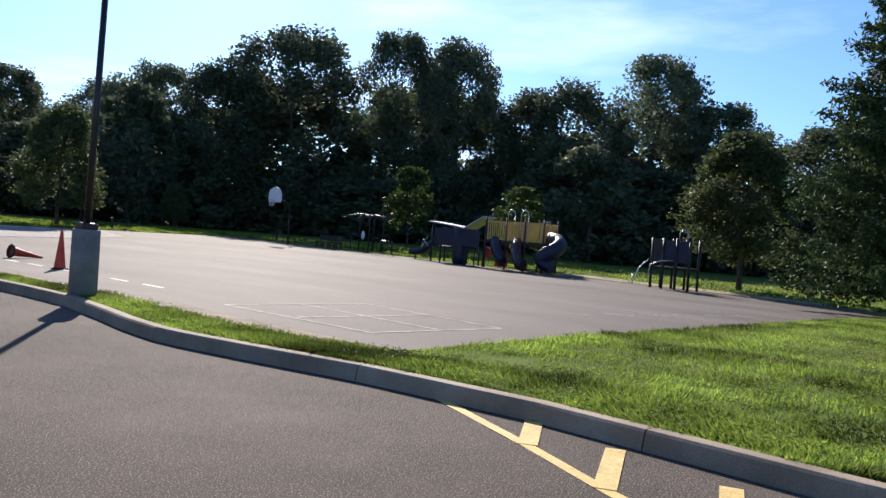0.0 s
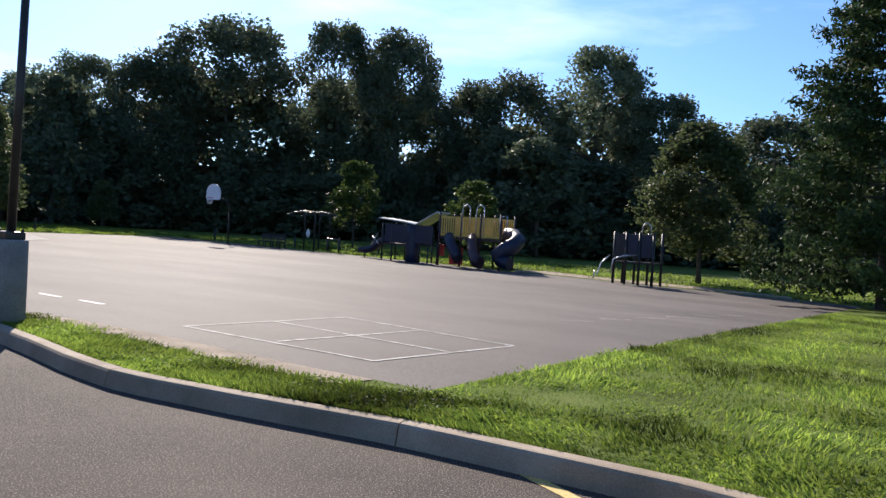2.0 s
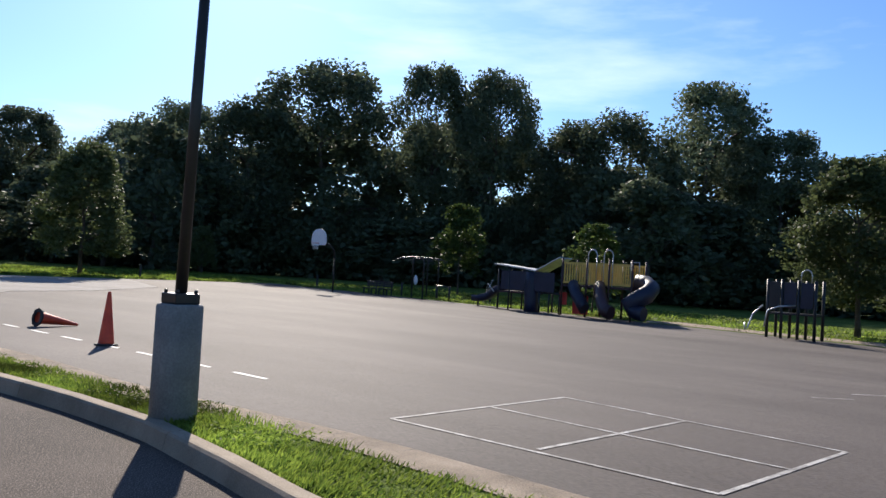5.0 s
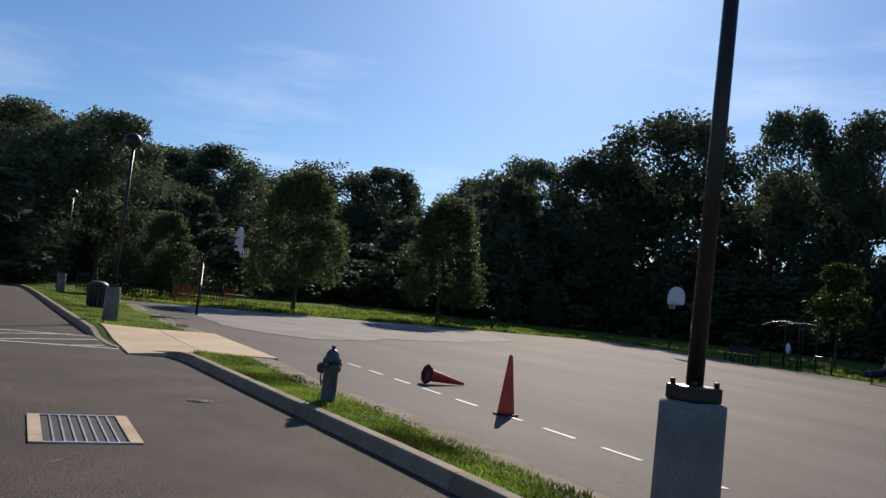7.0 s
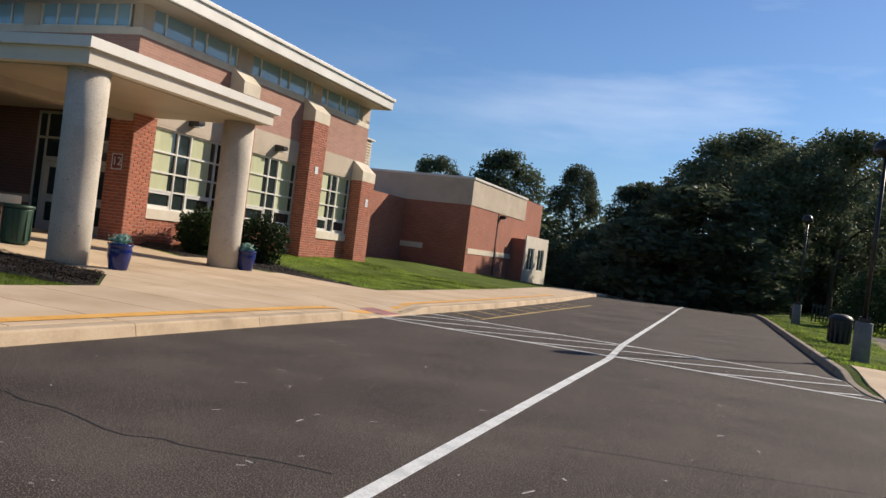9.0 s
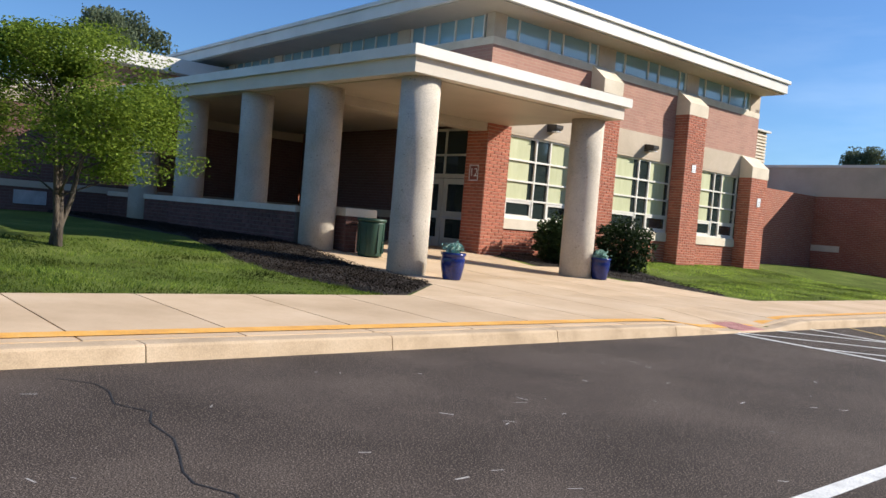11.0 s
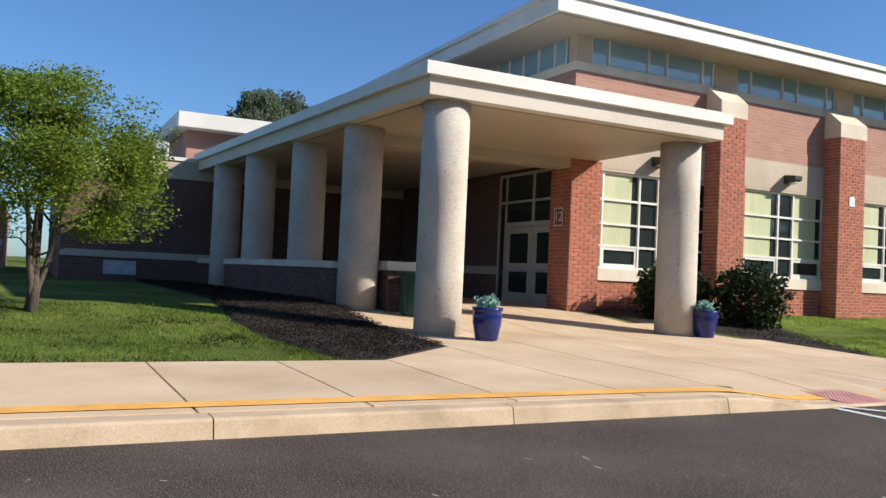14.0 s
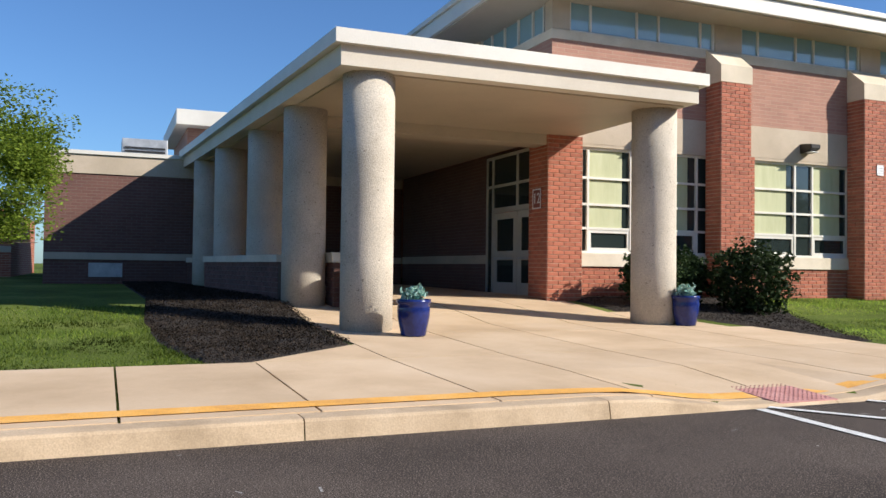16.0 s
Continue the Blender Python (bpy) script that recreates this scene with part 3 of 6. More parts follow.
class Brickwork:
    """Real bricks over rectangles of walls; the first ones are objects of their own, the rest one mesh."""

    def __init__(self, owner, limit):
        self.owner, self.limit, self.made = owner, limit, 0
        self.rest = bmesh.new()
        self.data = {}
        self.skin = BRICK

    def brick(self, o, u, w, n, h):
        """A brick at o, w wide along u, h high, facing n."""
        d = 0.012
        if self.made < self.limit:
            key = (round(w, 2), round(u.x, 2), round(u.y, 2))
            if key not in self.data:
                bm = bmesh.new()
                self._add(bm, Vector(), u, w, n, h, d)
                self.data[key] = mesh_of("brick", bm)
                self.data[key].materials.append(BRICK)
            ob = new("brick", self.data[key])
            ob.location = o
            ob.parent = self.owner
            self.made += 1
        else:
            self._add(self.rest, o, u, w, n, h, d)

    @staticmethod
    def _add(bm, o, u, w, n, h, d):
        up = Vector((0, 0, h))
        back = [o, o + u * w, o + u * w + up, o + up]
        c = 0.004
        ins = [u * c + Vector((0, 0, c)), -u * c + Vector((0, 0, c)), -u * c - Vector((0, 0, c)), u * c - Vector((0, 0, c))]
        vb = [bm.verts.new(p) for p in back]
        vf = [bm.verts.new(p + n * d + i) for p, i in zip(back, ins)]
        bm.faces.new(vf)
        for i in range(4):
            bm.faces.new((vb[i], vb[(i + 1) % 4], vf[(i + 1) % 4], vf[i]))

    def wall(self, o, u, length, n, z0, z1, course=0.1, unit=0.3):
        rows = max(1, round((z1 - z0) / course))
        course = (z1 - z0) / rows
        for r in range(rows):
            x = -unit / 2 if r % 2 else 0.0
            while x < length - 0.02:
                a, b = max(0.0, x), min(length, x + unit)
                if b - a > 0.04:
                    self.brick(Vector(o) + u * (a + 0.006) + Vector((0, 0, z0 + r * course + 0.006)), u, b - a - 0.012, n, course - 0.014)
                x += unit

    def close(self):
        if self.rest.verts:
            ob = part("bricks", self.rest, self.skin, self.owner)
            tagged(ob, kind="stuff")


UY, UX, NX, NY = Vector((0, 1, 0)), Vector((1, 0, 0)), Vector((1, 0, 0)), Vector((0, -1, 0))
school = thing("school_building", "red brick school hall with tan bands, clerestory and flat white roof", "building")

# bays of the hall: windows between pilasters
PILASTERS = [(34.25, 0.5, 6.3), (39.47, 0.61, 6.3), (44.45, 0.66, 4.4)]
BAYS = [(29.85, 34.1), (35.42, 39.5), (40.72, 44.3)]
WIN_Z = (1.78, 4.42)
Y0, Y1 = HALL_Y
edges = [Y0 + 0.1] + [v for b in BAYS for v in b] + [Y1]
for a, b in zip(edges[::2], edges[1::2]):
    if b - a > 0.02:
        part("wall_pier", boxes((FX - 0.35, FX, a, b, BASE - 0.6, 4.5)), MORTAR, school)
for a, b in BAYS:
    part("lower_wall", boxes((FX - 0.35, FX - 0.006, a, b, BASE - 0.6, 1.45)), MORTAR, school)
part("tan_band", boxes((FX - 0.35, FX + 0.012, Y0 + 0.1, Y1, 4.5, 5.35)), BAND, school, "tan block band over the windows")
for a, b in BAYS:
    part("lintel", boxes((FX - 0.3, FX + 0.004, a, b, 4.42, 4.5)), BAND, school)
part("upper_wall", boxes((FX - 0.35, FX + 0.006, Y0, Y1, 5.35, 7.02)), BRICK_UP, school, "smooth salmon brick above the band")
part("side_wall", boxes((-40, FX - 0.35, Y0, Y0 + 0.35, 4.6, 7.02)), BRICK_UP, school)
part("porch_wall", boxes((-26.3, -19.2, Y0 + 0.1, Y0 + 0.45, 0.2, 4.7), (-19.2, FX - 0.35, Y0 + 0.1, Y0 + 0.45, 4.55, 4.7)), BRICK_FAR_SHADE, school)
part("porch_wall_band", boxes((-26.3, -19.2, Y0 + 0.08, Y0 + 0.1, 1.5, 1.75)), BAND, school)
part("end_wall", boxes((-40, FX, Y1 - 0.35, Y1, 0.2, 7.4), (-40.35, -40, Y0, Y1, 0.2, 7.4)), BRICK_FAR, school)
part("clerestory_sill", boxes((FX - 0.35, FX + 0.02, Y0 - 0.02, Y1, 7.02, 7.25), (-40, FX - 0.35, Y0 - 0.02, Y0 + 0.3, 7.02, 7.25)), CAPSTONE, school)
for a, b in ((Y0, 29.55), (34.05, 34.95), (39.4, 40.2), (44.2, Y1)):
    part("clerestory_pier", boxes((FX - 0.35, FX, a, b, 7.25, 8.08)), BAND, school)
for k, x in enumerate((-19.6, -24.0, -28.4, -32.8, -37.2)):
    part("clerestory_pier", boxes((x - 0.7, x, Y0, Y0 + 0.35, 7.25, 8.08)), BAND, school)


def glazing(parent, axis, at, a, b, z0, z1, uprights, pane, face, name="clerestory_window"):
    """A glazed strip in a wall; axis: the way it runs; face: which side is out."""
    def bx(u0, u1, d0, d1, w0, w1):
        lo, hi = sorted((at + face * d0, at + face * d1))
        return (lo, hi, u0, u1, w0, w1) if axis == "y" else (u0, u1, lo, hi, w0, w1)
    f = 0.055
    fr = boxes(bx(a, b, -0.14, -0.05, z0, z0 + f), bx(a, b, -0.14, -0.05, z1 - f, z1), bevel=0.006)
    win = part(name, fr, FRAME, parent)
    for u in [a + f / 2] + list(uprights) + [b - f / 2]:
        part("mullion", boxes(bx(u - f / 2, u + f / 2, -0.14, -0.045, z0 + f, z1 - f)), FRAME, win)
    us = [a + f] + [v for u in uprights for v in (u - f / 2, u + f / 2)] + [b - f]
    for p, q in zip(us[::2], us[1::2]):
        part("pane", boxes(bx(p, q, -0.11, -0.1, z0 + f, z1 - f)), pane, win)
    return win


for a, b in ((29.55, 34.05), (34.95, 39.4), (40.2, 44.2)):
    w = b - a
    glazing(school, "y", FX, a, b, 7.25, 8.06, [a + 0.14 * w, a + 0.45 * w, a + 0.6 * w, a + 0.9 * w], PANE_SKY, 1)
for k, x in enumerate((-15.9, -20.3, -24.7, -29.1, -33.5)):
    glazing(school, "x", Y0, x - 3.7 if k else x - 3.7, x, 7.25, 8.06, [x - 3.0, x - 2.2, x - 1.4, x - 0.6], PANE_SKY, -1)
roof = part("roof", boxes((-41.5, FX + 1.15, Y0 - 1.45, Y1 + 0.05, 8.02, 8.42), bevel=0.02), WHITE, school, "white flat roof with deep eaves")
part("roof_edge", boxes((-41.55, FX + 1.23, Y0 - 1.53, Y1 + 0.15, 8.42, 8.56), bevel=0.02), WHITE, roof)
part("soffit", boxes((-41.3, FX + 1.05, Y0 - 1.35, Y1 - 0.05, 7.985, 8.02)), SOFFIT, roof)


def window_bay(a, b):
    """A tall window of four lights in height with blinds drawn behind the glass."""
    z0, z1 = WIN_Z
    f = 0.06
    win = part("window", boxes((FX - 0.16, FX - 0.06, a, b, z0, z0 + f), (FX - 0.16, FX - 0.06, a, b, z1 - f, z1), (FX - 0.16, FX - 0.06, a, a + f, z0 + f, z1 - f), (FX - 0.16, FX - 0.06, b - f, b, z0 + f, z1 - f), bevel=0.006), FRAME, school, "gridded window with pale drawn blinds")
    w = b - a
    first = a < 30
    ups = ([a + 0.07 * w] if first else []) + [a + 0.37 * w, a + 0.53 * w, a + 0.86 * w]
    drawn = (1, 3) if first else (0, 2)
    zs = [z0 + 0.62, z0 + 1.22, z0 + 1.88]
    for u in ups:
        part("mullion", boxes((FX - 0.155, FX - 0.05, u - f / 2, u + f / 2, z0 + f, z1 - f)), FRAME, win)
    us = [a + f] + [v for u in ups for v in (u - f / 2, u + f / 2)] + [b - f]
    hs = [z0 + f] + [v for z in zs for v in (z - f / 2, z + f / 2)] + [z1 - f]
    for i, (p, q) in enumerate(zip(us[::2], us[1::2])):
        for z in zs:
            part("glazing_bar", boxes((FX - 0.15, FX - 0.055, p, q, z - f / 2, z + f / 2)), FRAME, win)
        for j, (r, s) in enumerate(zip(hs[::2], hs[1::2])):
            # dark strip of pane beside each blind stands for the mullion's shadow
            cut = q - 0.17 * (q - p) if j and i in drawn else p
            if cut > p:
                part("blind", boxes((FX - 0.127, FX - 0.117, p, cut, r, s)), BLIND, win)
            part("pane", boxes((FX - 0.125, FX - 0.115, cut, q, r, s)), PANE, win)
            if j == 0 and i in drawn:
                part("hopper_frame", boxes((FX - 0.11, FX - 0.07, p, q, r, r + 0.08), (FX - 0.11, FX - 0.07, p, q, s - 0.08, s), (FX - 0.11, FX - 0.07, p, p + 0.07, r + 0.08, s - 0.08), (FX - 0.11, FX - 0.07, q - 0.07, q, r + 0.08, s - 0.08)), FRAME, win)
    part("window_sill", boxes((FX - 0.35, FX + 0.06, a - 0.02, b + 0.02, 1.45, WIN_Z[0]), bevel=0.01), CAPSTONE, win, "pale limestone sill")


for a, b in BAYS:
    window_bay(a, b)
# dark sheet added to stand for the unlit room behind the windows
part("dark_room_sheet", boxes((FX - 0.9, FX - 0.85, Y0 + 0.5, Y1 - 0.4, 0.3, 7.1)), METAL_DARK, school)


PIL_DEEP = 0.58


def pilaster(y, half, top):
    """A brick pilaster with a sloped stone cap."""
    depth = PIL_DEEP
    p = part("pilaster", boxes((FX, FX + depth, y - half, y + half, 0.0, top)), MORTAR, school)
    bm = bmesh.new()
    prof = [(FX, top), (FX + depth + 0.02, top), (FX + depth + 0.02, top + 0.45), (FX + 0.06, top + 0.92), (FX, top + 0.92)]
    a = [bm.verts.new((x, y - half - 0.02, z)) for x, z in prof]
    b = [bm.verts.new((x, y + half + 0.02, z)) for x, z in prof]
    bm.faces.new(a)
    bm.faces.new(b[::-1])
    for i in range(5):
        bm.faces.new((a[i], a[(i + 1) % 5], b[(i + 1) % 5], b[i]))
    bmesh.ops.recalc_face_normals(bm, faces=bm.faces)
    part("cap", bm, CAPSTONE, p, "sloped limestone cap")


for y, half, top in PILASTERS:
    pilaster(y, half, top)
PIER = (-15.75, -14.85, 28.65, 29.6)
part("door_pier", boxes((PIER[0], PIER[1], PIER[2], PIER[3], 0.2, 4.55)), MORTAR, school)

# ---- porch ----
canopy = part("canopy", prism([(-10.62, 22.47), (-10.62, 29.52), (-15.35, 29.52), (-15.35, 29.0), (-26.4, 29.0), (-26.4, 21.4)], 4.57, 4.9), STUCCO, school, "cream canopy with white metal edge on round columns")
part("canopy_edge", prism([(-10.5, 22.35), (-10.5, 29.68), (-15.35, 29.68), (-15.35, 29.0), (-26.4, 29.0), (-26.4, 21.28)], 4.9, 5.13), WHITE, canopy, "white metal canopy edge")
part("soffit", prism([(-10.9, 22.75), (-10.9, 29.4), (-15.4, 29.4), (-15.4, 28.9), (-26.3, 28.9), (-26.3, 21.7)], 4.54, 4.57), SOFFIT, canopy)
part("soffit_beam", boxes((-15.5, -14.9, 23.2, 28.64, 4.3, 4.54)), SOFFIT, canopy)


def column(x, y):
    z = land(x, y)
    part("column", lathe([(0.44, z - 0.2), (0.44, z + 1.2), (0.437, z + 2.4), (0.44, 4.6)], 40, m=Matrix.Translation((x, y, 0))), COLUMN, school, "round pitted concrete column")


COLUMNS = [(-11.2, 23.12), (-11.5, 29.15), (-14.5, 22.8), (-17.7, 22.6), (-21.1, 22.25), (-24.2, 22.0)]
for x, y in COLUMNS:
    column(x, y)

low = part("low_wall", prism([(-14.8, 22.35), (-14.8, 22.7), (-20.75, 21.9), (-20.75, 21.55)], 0.1, 1.45), MORTAR_SHADE, school)
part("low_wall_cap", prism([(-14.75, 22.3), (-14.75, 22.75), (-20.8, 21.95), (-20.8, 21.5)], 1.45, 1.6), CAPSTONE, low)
low2 = part("low_wall", prism([(-21.4, 22.25), (-21.4, 22.6), (-26.3, 21.95), (-26.3, 21.6)], 0.1, 1.45), MORTAR_SHADE, school)
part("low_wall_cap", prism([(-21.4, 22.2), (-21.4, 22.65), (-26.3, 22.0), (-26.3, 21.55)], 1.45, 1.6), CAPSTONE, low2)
endp = part("end_pier", boxes((-14.6, -14.0, 23.3, 24.15, 0.1, 1.45)), MORTAR_SHADE, school)
part("end_pier_cap", boxes((-14.65, -13.95, 23.25, 24.2, 1.45, 1.65), bevel=0.01), CAPSTONE, endp)

# entrance door in the porch
door = tagged(new("door_1"), "pale painted double door with dark glass and transom", "door", kind="structure")
DY = Y0 + 0.06
part("door_frame", boxes((-19.15, -19.09, DY, DY + 0.1, 0.6, 4.5), (-18.78, -18.72, DY, DY + 0.1, 0.6, 4.5), (-15.82, -15.75, DY, DY + 0.1, 0.6, 4.5), (-19.09, -15.82, DY, DY + 0.1, 4.42, 4.5), (-19.09, -15.82, DY, DY + 0.1, 3.62, 3.69), (-18.72, -15.82, DY, DY + 0.1, 2.92, 3.05), (-17.32, -17.25, DY, DY + 0.1, 3.05, 4.42)), DOOR_PAINT, door)
for x0, x1 in ((-18.7, -17.3), (-17.27, -15.86)):
    leaf = part("door_leaf", boxes((x0, x0 + 0.2, DY + 0.02, DY + 0.07, 0.68, 2.9), (x1 - 0.2, x1, DY + 0.02, DY + 0.07, 0.68, 2.9), (x0 + 0.2, x1 - 0.2, DY + 0.02, DY + 0.07, 2.72, 2.9), (x0 + 0.2, x1 - 0.2, DY + 0.02, DY + 0.07, 1.6, 1.85), (x0 + 0.2, x1 - 0.2, DY + 0.02, DY + 0.07, 0.68, 1.0)), DOOR_PAINT, door)
    part("door_glass", boxes((x0 + 0.2, x1 - 0.2, DY + 0.04, DY + 0.05, 1.85, 2.72), (x0 + 0.2, x1 - 0.2, DY + 0.04, DY + 0.05, 1.0, 1.6)), PANE, leaf)
    part("push_bar", boxes((x0 + 0.12, x1 - 0.12, DY - 0.04, DY - 0.005, 1.62, 1.68)), GALV, leaf)
part("transom_glass", boxes((-19.09, -18.78, DY + 0.04, DY + 0.05, 0.7, 4.42), (-18.72, -17.32, DY + 0.04, DY + 0.05, 3.05, 4.42), (-17.25, -15.82, DY + 0.04, DY + 0.05, 3.05, 4.42)), PANE, door)
# dark sheet added in place of the unlit hallway behind the door
part("dark_porch_sheet", boxes((-19.15, -15.75, DY + 0.9, DY + 0.95, 0.3, 4.6)), METAL_DARK, door)

# low wing behind the porch
wing = thing("low_wing", "low brick wing, darkened for shade, with a tan parapet band", "building")
part("wall", boxes((-40, -26.3, 17.3, 29.1, 0.0, 4.23)), BRICK_FAR_SHADE, wing)
part("parapet", boxes((-40.05, -26.26, 17.26, 29.1, 4.23, 4.84)), BAND, wing)
part("coping", boxes((-40.1, -26.2, 17.2, 29.1, 4.84, 4.96)), WHITE, wing)
part("base_band", boxes((-26.3, -26.25, 17.3, 29.1, 1.5, 1.72)), BAND, wing)
part("vent", boxes((-26.3, -26.25, 18.6, 19.6, 0.95, 1.4)), GALV, wing)
clere = thing("roof_lantern", "raised clerestory over the low wing with white eaves", "building")
part("wall", boxes((-40, -33, 22.1, 28.0, 4.96, 7.0)), BRICK_UP, clere)
part("eave_slab", boxes((-40, -32.2, 21.6, 28.5, 7.0, 7.62), bevel=0.02), WHITE, clere)
unit = thing("rooftop_unit", "grey rooftop ventilation unit", "ventilation unit")
part("casing", boxes((-33.8, -32.2, 19.6, 21.3, 4.96, 6.3), bevel=0.03), GALV, unit)
part("louvre", boxes(*[(-32.2, -32.15, 19.7, 21.2, 5.06 + 0.14 * k, 5.13 + 0.14 * k) for k in range(7)]), METAL_DARK, unit)
wing2 = thing("far_wing", "sunlit brick wing beyond the lawn", "building")
part("wall", boxes((-48, -36, 2, 15.5, 0.0, 3.6)), BRICK_FAR, wing2)
part("band", boxes((-36.0, -35.95, 2, 15.5, 1.8, 2.05)), BAND, wing2)

# the wing past the hall
gym = thing("brick_wing", "lower red brick wing with a tan parapet and stone band", "building")
GX, GY0, GY1 = -14.4, 58.5, 71.5
part("wall", boxes((-34, GX, GY0, GY1, -0.6, 4.7)), BRICK_FAR, gym)
part("parapet", boxes((-34.05, GX + 0.05, GY0 - 0.05, GY1 + 0.05, 4.7, 6.35)), BAND, gym)
part("coping", boxes((-34.1, GX + 0.12, GY0 - 0.12, GY1 + 0.12, 6.35, 6.5)), WHITE, gym)
part("base_band", boxes((-30, GX - 3, GY0 - 0.04, GY0, 1.6, 1.95), (GX, GX + 0.04, GY0 + 0.3, GY0 + 5.9, 1.6, 1.95), (GX, GX + 0.04, GY0 + 6.4, GY1 - 0.6, 1.6, 1.95)), CAPSTONE, gym)
part("link_wall", boxes((-34, -19, Y1, GY0, 0.0, 4.7)), BRICK_FAR, gym)
part("control_joint", boxes((GX, GX + 0.03, GY0 + 6.05, GY0 + 6.25, 0, 4.7)), METAL_DARK, gym)
unit2 = thing("louvred_unit", "pale louvred rooftop enclosure behind the hall", "ventilation unit")
part("casing", boxes((-22, -17.2, 46.2, 49.0, 4.7, 7.0)), BAND, unit2)
for k in range(14):
    part("louvre", boxes((-17.2, -17.12, 46.25, 48.95, 4.85 + 0.15 * k, 4.94 + 0.15 * k)), CAPSTONE, unit2)
part("roof", boxes((-22.1, -17.0, 46.1, 49.1, 7.0, 7.08)), WHITE, unit2)
box3 = thing("utility_box", "dark utility cabinet in the corner of the lawn", "cabinet", m=Matrix.Translation((-16.2, 46.0, land(-16.2, 46))))
part("cabinet", boxes((-0.45, 0.45, -0.4, 0.4, -0.05, 1.2), bevel=0.03), METAL_DARK, box3)
part("cabinet_door", boxes((0.45, 0.47, -0.34, 0.34, 0.1, 1.1), bevel=0.005), METAL_DARK, box3)
pod = thing("entrance_pod", "small white-framed entrance block of the brick wing", "building")
part("wall", boxes((-18, -13.3, 68.6, 75.5, -0.8, 3.2)), BRICK_FAR, pod)
part("white_front", boxes((-13.3, -13.2, 68.55, 75.5, -0.8, 0.9), (-13.3, -13.2, 68.55, 75.5, 2.6, 3.5), (-13.3, -13.2, 68.55, 69.3, 0.9, 2.6), (-13.3, -13.2, 71.2, 72.4, 0.9, 2.6), (-13.3, -13.2, 74.4, 75.5, 0.9, 2.6)), STUCCO, pod, "pale painted front")
for a, b in ((69.3, 71.2), (72.4, 74.4)):
    glazing(pod, "y", -13.18, a, b, 0.9, 2.6, [(a + b) / 2], PANE, 1, "window")
part("upper_block", boxes((-30, -15.2, 71.6, 80, 0, 6.6)), BRICK_FAR, pod)

# ---- plants ----
LEAF_WOOD = leaf_material("woodland_leaves", (0.092, 0.118, 0.07), (0.118, 0.145, 0.085), 0.36)
LEAF_BRIGHT = leaf_material("sunlit_leaves", (0.09, 0.15, 0.02), (0.27, 0.36, 0.05), 0.5)
LEAF_FIELD = leaf_material("field_tree_leaves", (0.07, 0.095, 0.04), (0.115, 0.14, 0.058), 0.42)
LEAF_MID = leaf_material("young_leaves", (0.035, 0.06, 0.016), (0.09, 0.13, 0.035), 0.4)
NEEDLE = leaf_material("conifer_needles", (0.018, 0.034, 0.016), (0.055, 0.085, 0.028), 0.25)
SHRUB = leaf_material("shrub_leaves", (0.012, 0.028, 0.010), (0.045, 0.075, 0.025), 0.2)
BLADE = leaf_material("grass_blades", (0.062, 0.112, 0.021), (0.235, 0.305, 0.05), 0.55, 0.75)
BARK = material("bark", [(0.045, 0.034, 0.026), (0.075, 0.058, 0.045), (0.11, 0.09, 0.07)], 4.0, 30, 0.95, 0.8, 0.03, stretch=(1, 1, 0.3), spread=0.3)


def leaf_mesh(name, centres, size, rng, mat, droop=0.0, long=1.6):
    """A mesh of small folded leaves at the centres."""
    n = len(centres)
    a = rng.normal(size=(n, 3))
    a[:, 2] = a[:, 2] * 0.6 - droop
    a /= np.linalg.norm(a, axis=1)[:, None]
    b = np.cross(a, rng.normal(size=(n, 3)))
    b /= np.linalg.norm(b, axis=1)[:, None] + 1e-9
    s = size * rng.uniform(0.6, 1.3, n)[:, None]
    p = centres
    v = np.stack([p - a * s * long / 2, p + b * s * 0.45, p + a * s * long / 2, p - b * s * 0.45], axis=1).reshape(-1, 3)
    f = np.arange(4 * n).reshape(-1, 4)
    me = bpy.data.meshes.new(name)
    me.from_pydata(v.tolist(), [], f.tolist())
    me.materials.append(mat)
    return me


def crown_points(rng, h, r, base, clumps, per, spread, top=0.35):
    """Leaf places in uneven clumps under a domed outline, with gaps."""
    pts = []
    lobes = rng.uniform(0, 2 * math.pi, 3)
    heads, want = [], 9 + int(2.2 * r * (h - base) / 9)
    for i in range(clumps):
        t = rng.beta(1.3, 1.0)
        z = base + (h - base) * t
        out = math.sqrt(max(0.03, 1 - ((t - 0.45) / 0.58) ** 2)) if t > 0.45 else 0.8 + 0.2 * t / 0.45
        ang = rng.uniform(0, 2 * math.pi)
        edge = r * out * (1 - top * t) * (1 + 0.22 * math.sin(2 * ang + lobes[0]) + 0.15 * math.sin(3 * ang + lobes[1] + 5 * t))
        rad = edge * rng.uniform(0.35, 1.0) ** 0.5
        c = np.array([rad * math.cos(ang), rad * math.sin(ang), z])
        if i < want:
            heads.append(c)
        elif i % 4:
            # most clumps gather round the head of a limb
            near = heads[int(np.argmin([np.linalg.norm(q - c) for q in heads]))]
            c = near + (c - near) * 0.62
        pts.append(c + np.clip(rng.normal(size=(per, 3)), -1.3, 1.3) * np.array([spread, spread, spread * 0.7]))
    return np.concatenate(pts)


